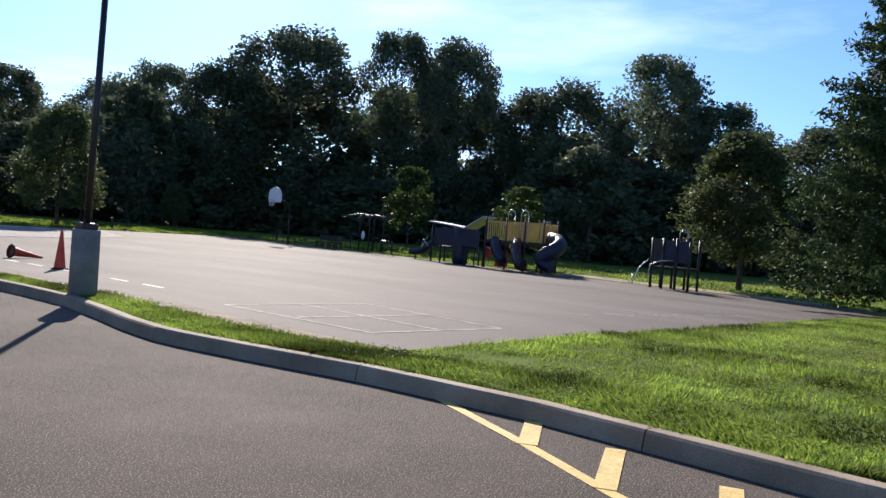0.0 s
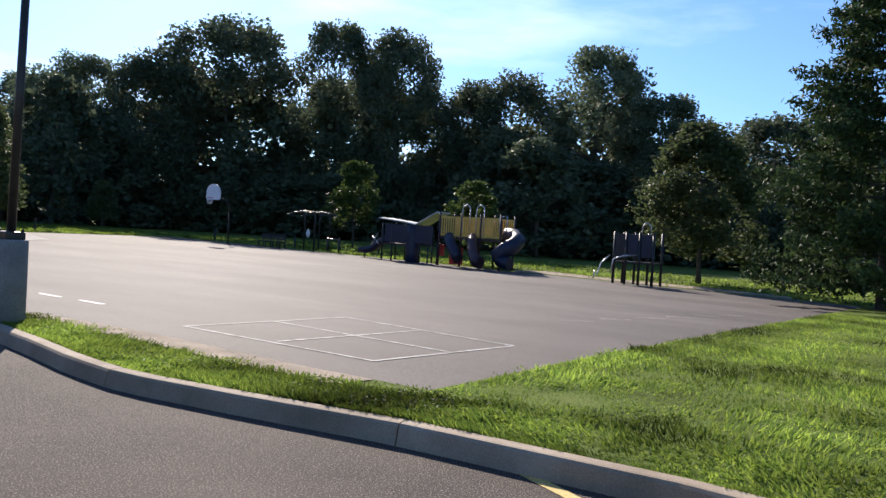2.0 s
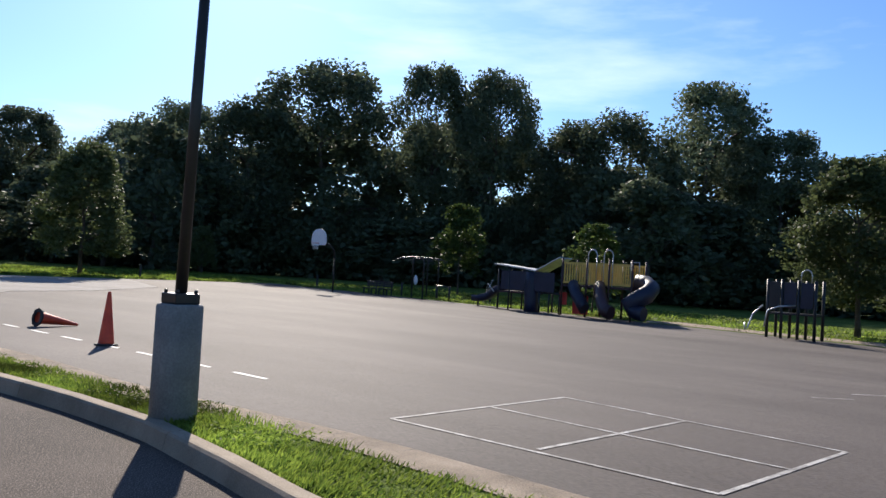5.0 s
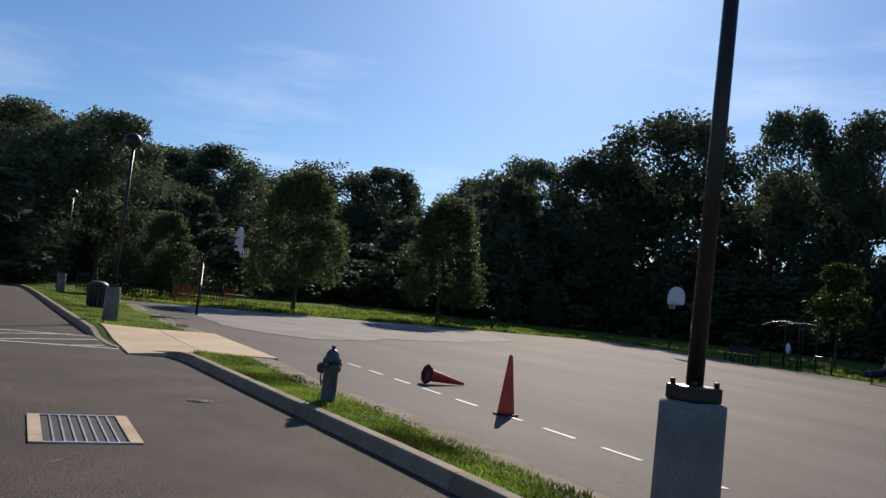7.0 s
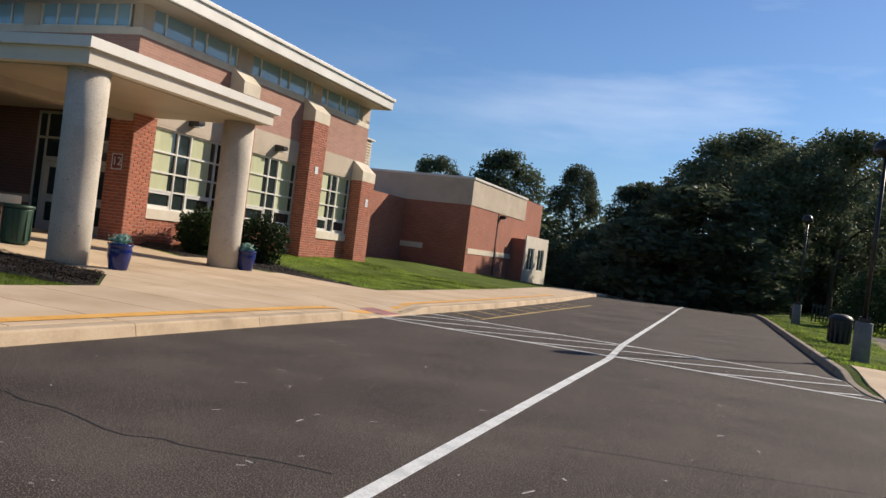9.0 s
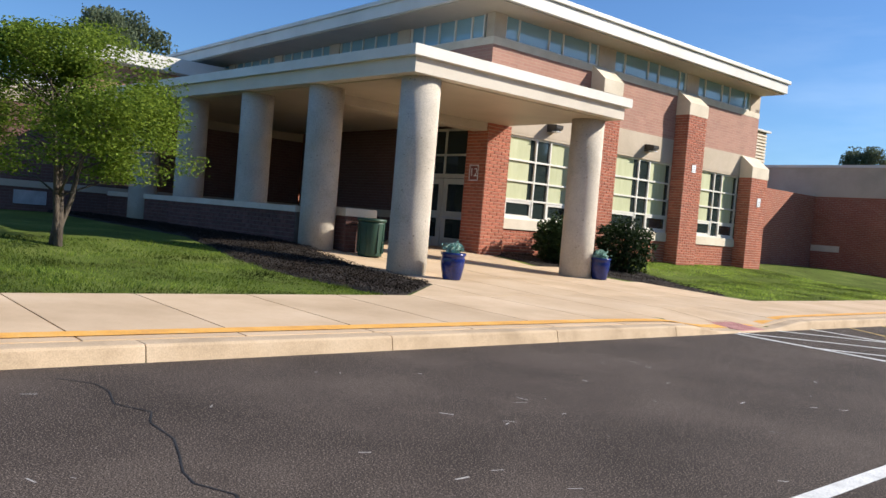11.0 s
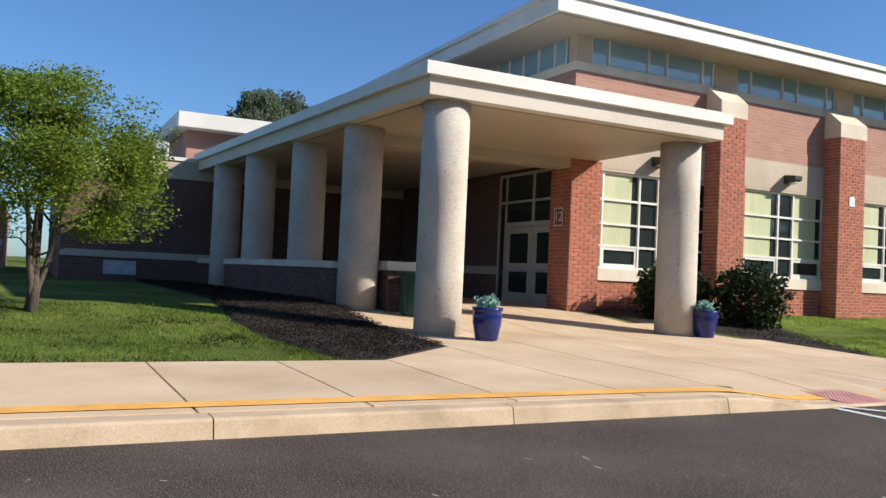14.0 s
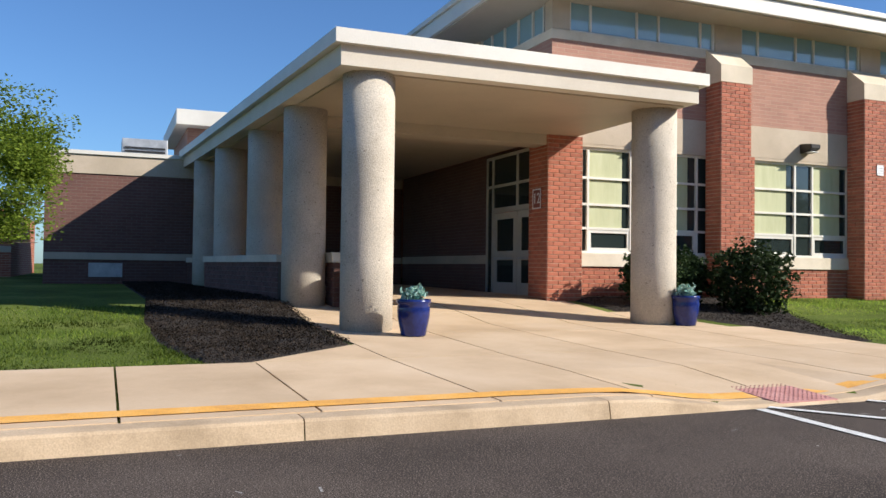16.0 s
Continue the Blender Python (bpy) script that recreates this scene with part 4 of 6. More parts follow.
def limbs(rng, h, r, base, trunk, count, stems=1):
    bm = bmesh.new()
    for s in range(stems):
        o = Vector((rng.uniform(-0.15, 0.15), rng.uniform(-0.15, 0.15), -0.2)) if stems > 1 else Vector((0, 0, -0.2))
        lean = Vector((rng.uniform(-1, 1), rng.uniform(-1, 1), 0)) * (0.25 * r if stems > 1 else 0.06 * r)
        pts = [o + lean * (i / 6) ** 1.3 + Vector((rng.normal() * trunk * 0.4, rng.normal() * trunk * 0.4, h * 0.8 * i / 6)) for i in range(7)]
        pts[0] = o
        tube(pts, [trunk * (1.25 if i == 0 else 1 - 0.13 * i) for i in range(7)], 8, bm)
        for _ in range(count):
            i = int(rng.integers(2, 6))
            a = rng.uniform(0, 2 * math.pi)
            q = pts[i]
            e = q + Vector((math.cos(a), math.sin(a), 0)) * r * rng.uniform(0.5, 0.85) + Vector((0, 0, h * rng.uniform(0.08, 0.2)))
            mid = (q + e) / 2 + Vector((0, 0, 0.04 * h))
            tube([q, mid, e], [trunk * 0.4, trunk * 0.25, trunk * 0.08], 5, bm)
    return bm


def tree(name, seed, h, r, base, trunk, leaf, mat, clumps, per, spread, label, category="tree", group="", stems=1, count=7, top=0.35):
    rng = np.random.default_rng(seed)
    root = thing(name, label, category, group)
    part("trunk", limbs(rng, h, r, base, trunk, count, stems), BARK, root)
    crown = new("crown", leaf_mesh("crown", crown_points(rng, h, r, base, clumps, per, spread, top), leaf, rng, mat))
    crown.parent = root
    return root


def place(root, x, y, turn=0.0, sx=1.0, sz=1.0, copy=True, z=None):
    m = Matrix.Translation((x, y, (land(x, y) if z is None else z) - 0.02)) @ Matrix.Rotation(turn, 4, "Z") @ Matrix.Diagonal((sx, sx, sz, 1))
    if copy:
        made = copy_thing(root, m)
        made.matrix_basis = m
        return made
    root.matrix_basis = m
    return root


# woodland round the field: five kinds, set by their heights and spreads
WOOD_LABEL = "tall broadleaf tree, dark against the light, at the woodland edge"
SPARE = [tree("woodland_tree", 61 + k, 10, 3.6, 0.4, 0.2, 0.34, LEAF_WOOD, 170, 30, 0.5, WOOD_LABEL, group="woodland trees", top=0.15) for k in range(3)]
KINDS = [tree("woodland_tree", 11 + k, 10, 3.4 + 0.3 * k, (0.6, 0.4, 1.0, 0.3, 0.8)[k], 0.2, 0.145, LEAF_WOOD, (290, 320, 270, 310, 280)[k], 80, (0.47, 0.42, 0.5, 0.45, 0.42)[k], WOOD_LABEL, group="woodland trees", top=(0.1, 0.25, 0.05, 0.15, 0.3)[k]) for k in range(5)]
WOODS = [(1.2, 81, 15.3, 7), (8.7, 81, 15.2, 6), (18.9, 84.6, 14.8, 4.6), (35, 101, 17.6, 6), (42, 98, 18.0, 6), (28, 103, 15.8, 6), (43.4, 69.4, 16.2, 5), (12.5, 75.5, 9.5, 4), (44.4, 80.4, 15.4, 4.6),
         (51, 58.5, 20.2, 6.6), (58.1, 51.6, 21.2, 5), (59.6, 45.9, 20, 4.2), (62.6, 36.7, 16.2, 4.8), (66.3, 29.4, 19, 5.6), (64.2, 23.4, 14.2, 4.4), (64.5, 42, 15.3, 4.2), (47, 63.5, 16.6, 4.6), (70, 16, 13, 5), (66, 9, 12, 5),
         (-38.4, 111, 15.6, 4.4), (-29.4, 114.4, 17.6, 6.4), (-19.2, 112, 16.4, 4), (-10.6, 108, 14.6, 5.4), (-4.2, 104, 16.8, 6.4), (2.1, 101, 18, 5.8), (8.4, 99, 17.7, 6), (-74, 37, 17.6, 5.5), (-66, 33.6, 15.8, 4), (15, 93, 15, 6)]
rng = np.random.default_rng(5)
used = set()


def wood_tree(x, y, h, r, spare=False):
    k = int(rng.integers(0, 3 if spare else 5))
    base = 3.6 if spare else 3.4 + 0.3 * k
    kind = (SPARE if spare else KINDS)[k]
    first = kind not in used
    used.add(kind)
    place(kind, x, y, rng.uniform(0, 6.28), r / base, h / 10, copy=not first)


def farther(x, y, h, r, k=1.3):
    """The same outline against the sky, farther off."""
    return 2 + (x - 2) * k, 4 + (y - 4) * k, 1.5 + (h * 0.93 - 1.5) * k, r * k * 1.2


for row in WOODS:
    if row[0] > 10:
        x, y, h, r = farther(*row, k=1.42)
        wood_tree(x, y, h * 0.72, r * 0.9, True)
    wood_tree(*(farther(*row) if row[0] > 10 else (row[0], row[1], row[2] * 0.95, row[3] * 1.02)))
# lower trees fill the ranks behind and between
FILL = []
for a in np.arange(-46, 92, 3.1):
    d = 74 + 7 * math.sin(a * 0.35) + rng.uniform(-3, 3)
    hh = 7.5 + 2.5 * math.sin(a * 0.21 + 1) + rng.uniform(-1, 2)
    if a > 60:
        d, hh = d - 8, hh
    if a < -6:
        d += 26
    if a > 4:
        d, hh = d * 1.28, hh * 1.25
    FILL.append((2 + d * math.sin(radians(a)), 5 + d * math.cos(radians(a)), hh, rng.uniform(4.2, 5.6)))
for x, y, h, r in FILL:
    if x > -16 or y > 104:
        wood_tree(x, y, h, r, True)


def hedge(name, pts, h, depth, count, mat, leaf, label, seed):
    """Undergrowth along a line of the plan."""
    g = np.random.default_rng(seed)
    cs = []
    lens = [math.dist(a, b) for a, b in zip(pts, pts[1:])]
    for (a, b), l in zip(zip(pts, pts[1:]), lens):
        n = int(count * l / sum(lens))
        t = g.uniform(0, 1, n)
        x = a[0] + (b[0] - a[0]) * t + g.normal(size=n) * depth
        y = a[1] + (b[1] - a[1]) * t + g.normal(size=n) * depth
        top = h * (0.7 + 0.3 * np.sin(x * 0.9) * np.cos(y * 0.7))
        z = g.uniform(0, 1, n) ** 0.8 * top
        cs.append(np.stack([x, y, z + np.array([land(float(p), float(q)) for p, q in zip(x, y)])], axis=1))
    ob = new(name, leaf_mesh(name, np.concatenate(cs), leaf, g, mat))
    return tagged(ob, label, "undergrowth", kind="stuff")


hedge("woodland_undergrowth", [(-44, 108), (-10, 103), (10, 94), (24, 108), (46, 100), (58, 84), (72, 64), (80, 48), (82, 28), (84, 8), (88, -14), (92, -40)], 6.5, 2.0, 42000, LEAF_WOOD, 0.6, "dark undergrowth at the foot of the woodland", 3)
hedge("woodland_undergrowth", [(-46, 118), (-10, 113), (14, 106), (28, 124), (54, 114), (70, 92), (84, 70), (92, 50), (94, 28), (96, 4), (102, -40)], 11.0, 2.2, 34000, LEAF_WOOD, 0.9, "dark undergrowth at the foot of the woodland", 4)

# single trees on the field
lawn = tree("field_tree", 31, 8.6, 3.2, 1.3, 0.13, 0.15, LEAF_FIELD, 430, 50, 0.33, "broadleaf field tree with a full rounded crown", group="field trees", top=0.45)
place(lawn, 18.3, 55.8, copy=False)
place(lawn, 28.4, 55.6, 1.7, 1.15, 0.98)
place(lawn, 46.2, 13.4, 2.9, 1.15, 1.0)
place(lawn, 11.0, 60, 0.8, 0.6, 0.62)
place(lawn, 45.4, 67.4, 4.2, 0.5, 0.5)
sap = tree("young_tree", 37, 6.6, 1.8, 1.6, 0.07, 0.2, LEAF_MID, 120, 30, 0.3, "young tree with bright sunlit leaves", group="young trees", top=0.2)
place(sap, 49.7, 41.2, copy=False)
place(sap, 44.1, 26.8, 2.0, 0.85, 0.76)
fenced = tree("fenced_tree", 41, 3.5, 0.95, 1.25, 0.06, 0.1, LEAF_MID, 90, 34, 0.2, "small leafy tree inside orange fencing", top=0.3)


def conifer(x, y, h, r, seed):
    """A tall conifer: whorls of drooping boughs with hanging sprays of needles."""
    g = np.random.default_rng(seed)
    root = thing("conifer", "tall dark conifer with drooping boughs on the lawn", "tree")
    part("trunk", tube([(0, 0, -0.2), (0.05, 0, h * 0.5), (0, 0, h * 0.97)], [0.3, 0.2, 0.04], 10), BARK, root)
    pts, bm = [], bmesh.new()
    for i in range(230):
        t = (i + g.uniform(0, 1)) / 230
        z = 0.6 + (h - 0.9) * t
        a = i * 2.4 + g.normal() * 0.3
        length = r * (1 - t) ** 0.6 * g.uniform(0.7, 1.12) + 0.2
        d = np.array([math.cos(a), math.sin(a), 0])
        tip = np.array([0, 0, z]) + d * length + np.array([0, 0, 0.10 * length])
        if i % 2 == 0:
            tube([(0, 0, z - 0.12), tuple(np.array([0, 0, z]) + d * length * 0.5 - np.array([0, 0, 0.1])), tuple(tip)], [0.05, 0.035, 0.01], 4, bm)
        n = int(45 + 95 * length)
        u = g.uniform(0.15, 1, n) ** 0.7
        p = np.array([0, 0, z])[None] + d[None] * (length * u)[:, None]
        p += g.normal(size=(n, 3)) * np.array([0.16, 0.16, 0.1]) * (0.6 + 0.5 * length / r)
        p[:, 2] += 0.12 * length * u * u - np.abs(g.normal(size=n)) * 0.22
        pts.append(p)
    tagged(part("boughs", bm, BARK, root), kind="stuff")
    crown = new("crown", leaf_mesh("crown", np.concatenate(pts), 0.1, g, NEEDLE, droop=0.7, long=2.6))
    crown.parent = root
    place(root, x, y, copy=False)


conifer(36.8, 3.5, 16.3, 5.0, 8)
place(fenced, 16.6, -0.75, copy=False)
lawn_tree = tree("lawn_tree", 47, 5.0, 2.35, 1.6, 0.07, 0.044, LEAF_BRIGHT, 300, 230, 0.24, "small multi-stemmed tree with bright green leaves on the lawn", stems=4, count=4, top=0.2)
place(lawn_tree, -13.3, 16.4, 0.6, 1.0, 0.8, copy=False)


def bush(x, y, r, h, seed, label):
    g = np.random.default_rng(seed)
    root = thing("bush", label, "bush", "bushes by the entrance")
    bm = bmesh.new()
    for k in range(9):
        a = k * 0.7
        tube([(0.1 * math.cos(a), 0.1 * math.sin(a), -0.05), (r * 0.4 * math.cos(a), r * 0.4 * math.sin(a), h * 0.45), (r * 0.7 * math.cos(a), r * 0.7 * math.sin(a), h * 0.75)], [0.025, 0.018, 0.006], 5, bm)
    tagged(part("stems", bm, BARK, root), kind="stuff")
    n = 5200
    d = g.normal(size=(n, 3))
    d /= np.linalg.norm(d, axis=1)[:, None]
    rad = g.uniform(0.25, 1, n) ** 0.45 * (1 + 0.14 * np.sin(5 * np.arctan2(d[:, 1], d[:, 0]) + seed) + 0.1 * np.sin(7 * d[:, 2] * 2))
    p = d * rad[:, None] * np.array([r, r, h * 0.52]) + np.array([0, 0, h * 0.5])
    p[:, 2] = np.maximum(p[:, 2], 0.04)
    leaves = new("leaves", leaf_mesh("leaves", p, 0.075, g, SHRUB))
    leaves.parent = root
    place(root, x, y, copy=False)


bush(-12.7, 32.75, 0.95, 1.6, 3, "dense dark green bush with small pale blossoms")
bush(-13.7, 30.9, 0.8, 1.45, 4, "dense dark green bush behind a column")
bush(-14.2, 31.9, 0.75, 1.3, 6, "dense dark green bush under the windows")
bush(-14.7, 92.0, 2.6, 5.2, 12, "large loose shrub past the brick wing")
bush(8.5, 57.5, 1.5, 3.0, 13, "rounded shrub near the field edge")
bush(11.6, 58.5, 1.9, 3.4, 14, "rounded shrub near the field edge")


BARE = [(40.65, 7.5), (40.65, 21.8), (42.0, 22.4), (43.4, 21.0), (42.6, 16.5), (43.0, 12.0), (41.9, 7.8)]


BED_1 = [(-9.42, 22.36), (-14.2, 22.45), (-26.2, 21.0), (-26.2, 19.6), (-15.5, 19.85), (-12.6, 19.7), (-10, 19.8), (-8.02, 20.2), (-8.0, 20.66)]
BED_2 = [(-11.3, 30.85), (-12.9, 30.34), (-13.05, 29.4), (-15.35, 29.4), (-15.35, 34.4), (-13.2, 34.2), (-11.2, 33.0), (-9.4, 31.8), (-7.7, 30.95)]


def within(p, poly):
    """Which of the places lie inside a plan polygon."""
    inside = np.zeros(len(p), bool)
    for (ax, ay), (bx, by) in zip(poly, poly[1:] + poly[:1]):
        if ay != by:
            cross = ((p[:, 1] < ay) != (p[:, 1] < by)) & (p[:, 0] < (bx - ax) * (p[:, 1] - ay) / (by - ay) + ax)
            inside ^= cross
    return inside


def grass_patch(name, seed, count, area, tall, label, wide=1.0):
    """Blades over a stretch of the plan; area(rng, n) gives places."""
    g = np.random.default_rng(seed)
    x, y = area(g, count)
    bare = within(np.stack([x, y], axis=1), BARE) & (g.uniform(0, 1, count) < 0.93)
    for poly in (BED_1, BED_2):
        bare |= within(np.stack([x, y], axis=1), poly)
    x, y = x[~bare], y[~bare]
    count = len(x)
    keep = np.array([0.5 + 0.5 * noise.noise(Vector((float(a) * 0.55, float(b) * 0.55, seed))) for a, b in zip(x, y)])
    z = np.array([land(float(a), float(b)) for a, b in zip(x, y)])
    tuft = np.array([noise.noise(Vector((float(a) * 2.3, float(b) * 2.3, seed + 7))) for a, b in zip(x, y)])
    hgt = tall * (0.25 + 1.3 * keep ** 1.6) * (1 + 0.9 * np.maximum(tuft, -0.6)) * g.uniform(0.45, 1.35, count)
    hgt = np.where(keep < 0.3, hgt * 0.8, hgt)
    a = g.uniform(0, 2 * math.pi, count)
    w = wide * (0.006 + 0.010 * g.uniform(0, 1, count))
    # the sward lies over in drifts
    way = np.array([[noise.noise(Vector((float(p) * 0.5, float(q) * 0.5, seed + k))) for k in (11, 17)] for p, q in zip(x, y)])
    lean = (g.normal(size=(count, 2)) * 0.5 + way * 1.3) * hgt[:, None]
    p0 = np.stack([x - w * np.cos(a), y - w * np.sin(a), z - 0.01], axis=1)
    p1 = np.stack([x + w * np.cos(a), y + w * np.sin(a), z - 0.01], axis=1)
    p2 = np.stack([x + lean[:, 0], y + lean[:, 1], z + hgt], axis=1)
    me = bpy.data.meshes.new(name)
    me.from_pydata(np.stack([p0, p1, p2], axis=1).reshape(-1, 3).tolist(), [], np.arange(3 * count).reshape(-1, 3).tolist())
    me.materials.append(BLADE)
    return tagged(new(name, me), label, "grass", kind="stuff")


def near_lawn(g, n):
    x = 6.25 + 24 * g.uniform(0, 1, n) ** 1.9
    y = 4.3 - 13 * g.uniform(0, 1, n) ** 1.15
    return np.maximum(x, np.array([right_x(float(v)) for v in y]) + 0.22), y


def verge(g, n):
    y = 4.3 + 18.6 * g.uniform(0, 1, n) ** 1.3
    u = g.beta(0.9, 1.5, n) * 0.8
    xr = np.array([right_x(float(v)) for v in y]) + 0.21
    return xr + u * (7.72 - xr), y


def far_verge(g, n):
    y = 29.7 + 32 * g.uniform(0, 1, n) ** 1.2
    xr = np.array([right_x(float(v)) for v in y]) + 0.2
    return xr + g.uniform(0, 1, n) * (7.7 - xr), y


def school_lawn(g, n):
    return -8.0 - 6.2 * g.uniform(0, 1, n) ** 1.2, 20.4 - 16.8 * g.uniform(0, 1, n) ** 1.2


def window_lawn(g, n):
    y = 31.4 + 14 * g.uniform(0, 1, n)
    return -7.3 - 7.9 * g.uniform(0, 1, n), y


grass_patch("grass", 21, 130000, near_lawn, 0.075, "lush uneven lawn grass with taller tufts")
def weeds(seed, count):
    """Low rosettes of broad leaves scattered in drifts through the lawn and the verge."""
    g = np.random.default_rng(seed)
    x, y = near_lawn(g, count)
    vx, vy = verge(g, count // 3)
    x, y = np.concatenate([x, vx]), np.concatenate([y, vy])
    drift = np.array([noise.noise(Vector((float(a) * 0.8, float(b) * 0.8, 3.0))) for a, b in zip(x, y)])
    keep = (drift > 0.05) & (x > np.array([right_x(float(v)) for v in y]) + 0.4)
    x, y = x[keep], y[keep]
    pts = []
    for a, b in zip(x, y):
        r = g.uniform(0.03, 0.1)
        q = g.normal(size=(22, 3)) * np.array([r, r, 0.014])
        pts.append(q + np.array([a, b, land(float(a), float(b)) + 0.045]))
    tagged(new("weeds", leaf_mesh("weeds", np.concatenate(pts), 0.015, g, BLADE, long=3.0)), "broad-leaved weeds in the lawn", "weeds", kind="stuff")


weeds(91, 3000)
grass_patch("grass", 22, 42000, verge, 0.07, "patchy verge grass between kerb and court")
grass_patch("grass", 23, 16000, far_verge, 0.07, "patchy verge grass between kerb and court")
grass_patch("grass", 24, 48000, school_lawn, 0.06, "mown lawn grass before the school")
def far_field(g, n):
    x, y = np.empty(n), np.empty(n)
    a = g.uniform(0, 1, n) < 0.6
    x[a], y[a] = g.uniform(6.5, 48, a.sum()), 51.2 + 22 * g.uniform(0, 1, a.sum()) ** 1.4
    b = ~a
    x[b], y[b] = 40.7 + 16 * g.uniform(0, 1, b.sum()) ** 1.4, g.uniform(-8, 52, b.sum())
    return x, y


grass_patch("grass", 26, 60000, far_field, 0.16, "sunlit long grass of the field beyond the court", 4.0)
grass_patch("grass", 25, 34000, window_lawn, 0.06, "mown lawn grass before the school")

# mulch beds
def bed(name, points, label, mat=MULCH, mound=1.0, category="mulch bed"):
    """A low uneven mound over a plan polygon."""
    bm = bmesh.new()
    bm.faces.new([bm.verts.new((x, y, 0)) for x, y in points])
    bmesh.ops.triangulate(bm, faces=bm.faces)
    for _ in range(5):
        bmesh.ops.subdivide_edges(bm, edges=[e for e in bm.edges if e.calc_length() > 0.3], cuts=1)
        bmesh.ops.triangulate(bm, faces=bm.faces)
    rim = {v for e in bm.edges if len(e.link_faces) == 1 for v in e.verts}
    for v in bm.verts:
        v.co.z = land(v.co.x, v.co.y) + (0.0 if v in rim else mound * 0.05 + mound * 0.05 * noise.noise(v.co * 1.4) + 0.02 * noise.noise(v.co * 6))
    bmesh.ops.recalc_face_normals(bm, faces=bm.faces)
    for f in bm.faces:
        f.smooth = True
        if f.normal.z < 0:
            f.normal_flip()
    return structure(name, bm, mat, label, category)


COURT_PALE = material("paler_asphalt", [(0.19, 0.175, 0.16), (0.25, 0.23, 0.21), (0.29, 0.27, 0.25)], 0.4, 60, 0.9, 0.4, 0.008, spread=0.25, spec=0.3)
pale = bmesh.new()
pale.faces.new([pale.verts.new((x, y, 0)) for x, y in ((10.2, 50.7), (9.7, 42), (9.45, 35.4), (10.2, 32.7), (11.6, 31.5), (14.0, 32.9), (15.5, 34.9), (19.6, 36.8), (25.5, 41.5), (29.0, 50.7))])
bmesh.ops.triangulate(pale, faces=pale.faces)
for _ in range(5):
    bmesh.ops.subdivide_edges(pale, edges=[e for e in pale.edges if e.calc_length() > 0.9], cuts=1)
    bmesh.ops.triangulate(pale, faces=pale.faces)
for v in pale.verts:
    wob = noise.noise(v.co * 0.8) if any(len(e.link_faces) == 1 for e in v.link_edges) and v.co.y < 50 else 0.0
    v.co.x, v.co.y = v.co.x + 0.25 * max(0.0, wob), v.co.y + 0.3 * wob
    v.co.z = court_z(v.co.x, v.co.y) + 0.012
bmesh.ops.recalc_face_normals(pale, faces=pale.faces)
for f in pale.faces:
    if f.normal.z < 0:
        f.normal_flip()
structure("court_patch", pale, COURT_PALE, "paler asphalt patch at the end of the court", "court")
bed("bare_earth", BARE, "bare trodden earth round the climbing frames", DIRT, 0.5, "bare earth")
bed("mulch_bed", BED_1, "bed of dark bark mulch beside the porch")
bed("mulch_bed_2", BED_2, "bed of dark bark mulch under the windows")
CHIP = material("bark_chip", [(0.010, 0.008, 0.006), (0.022, 0.016, 0.012), (0.05, 0.037, 0.028)], 3.0, 40, 0.95, 0.3, 0.01, spread=0.4, piece=0.7, spec=0.15)


def chips(name, seed, n, poly):
    g = np.random.default_rng(seed)
    q = np.array(poly)
    p = np.stack([g.uniform(q[:, 0].min(), q[:, 0].max(), n), g.uniform(q[:, 1].min(), q[:, 1].max(), n)], axis=1)
    p = p[within(p, poly)]
    c = np.array([[a, b, land(float(a), float(b)) + 0.03 + g.uniform(0, 0.07)] for a, b in p])
    tagged(new(name, leaf_mesh(name, c, 0.015, g, CHIP, long=2.6)), "loose dark bark chips", "mulch", kind="stuff")


chips("bark_chips", 51, 90000, BED_1)
chips("bark_chips", 52, 18000, BED_2)

# ---- things of the drive and court ----
ORANGE = material("orange_cone", [(0.55, 0.045, 0.015), (0.66, 0.065, 0.02), (0.72, 0.09, 0.03)], 3.0, 50, 0.55, 0.1, 0.002, spread=0.1)
NET = material("orange_netting", [(0.66, 0.06, 0.02), (0.76, 0.09, 0.03), (0.8, 0.13, 0.05)], 2.0, 30, 0.6, 0.0, spread=0.1)
RUBBER = material("black_rubber", [(0.012, 0.012, 0.013), (0.02, 0.02, 0.021), (0.03, 0.03, 0.03)], 3.0, 60, 0.8, 0.3, 0.003, spread=0.2)
HYDRANT = material("hydrant_paint", [(0.06, 0.064, 0.068), (0.09, 0.095, 0.10), (0.14, 0.145, 0.15)], 5.0, 40, 0.5, 0.2, 0.003, metal=0.3, spread=0.2)
BOARD = material("white_board", [(0.62, 0.64, 0.68), (0.72, 0.74, 0.77), (0.78, 0.8, 0.82)], 1.0, 20, 0.5, 0.05, 0.001, spread=0.06)
BLUE_GLAZE = material("blue_glaze", [(0.006, 0.012, 0.075), (0.010, 0.020, 0.12), (0.016, 0.035, 0.17)], 2.0, 20, 0.16, 0.05, 0.002, spread=0.15)
TEAL = leaf_material("pale_succulent", (0.12, 0.30, 0.26), (0.45, 0.62, 0.55), 0.2)
GREEN_BIN = material("green_bin", [(0.008, 0.035, 0.022), (0.012, 0.05, 0.032), (0.02, 0.065, 0.042)], 2.0, 30, 0.5, 0.1, 0.002, spread=0.1)
BIN_DARK = material("dark_bin", [(0.015, 0.016, 0.016), (0.022, 0.023, 0.024), (0.03, 0.03, 0.03)], 2.0, 30, 0.55, 0.1, 0.002, spread=0.15)
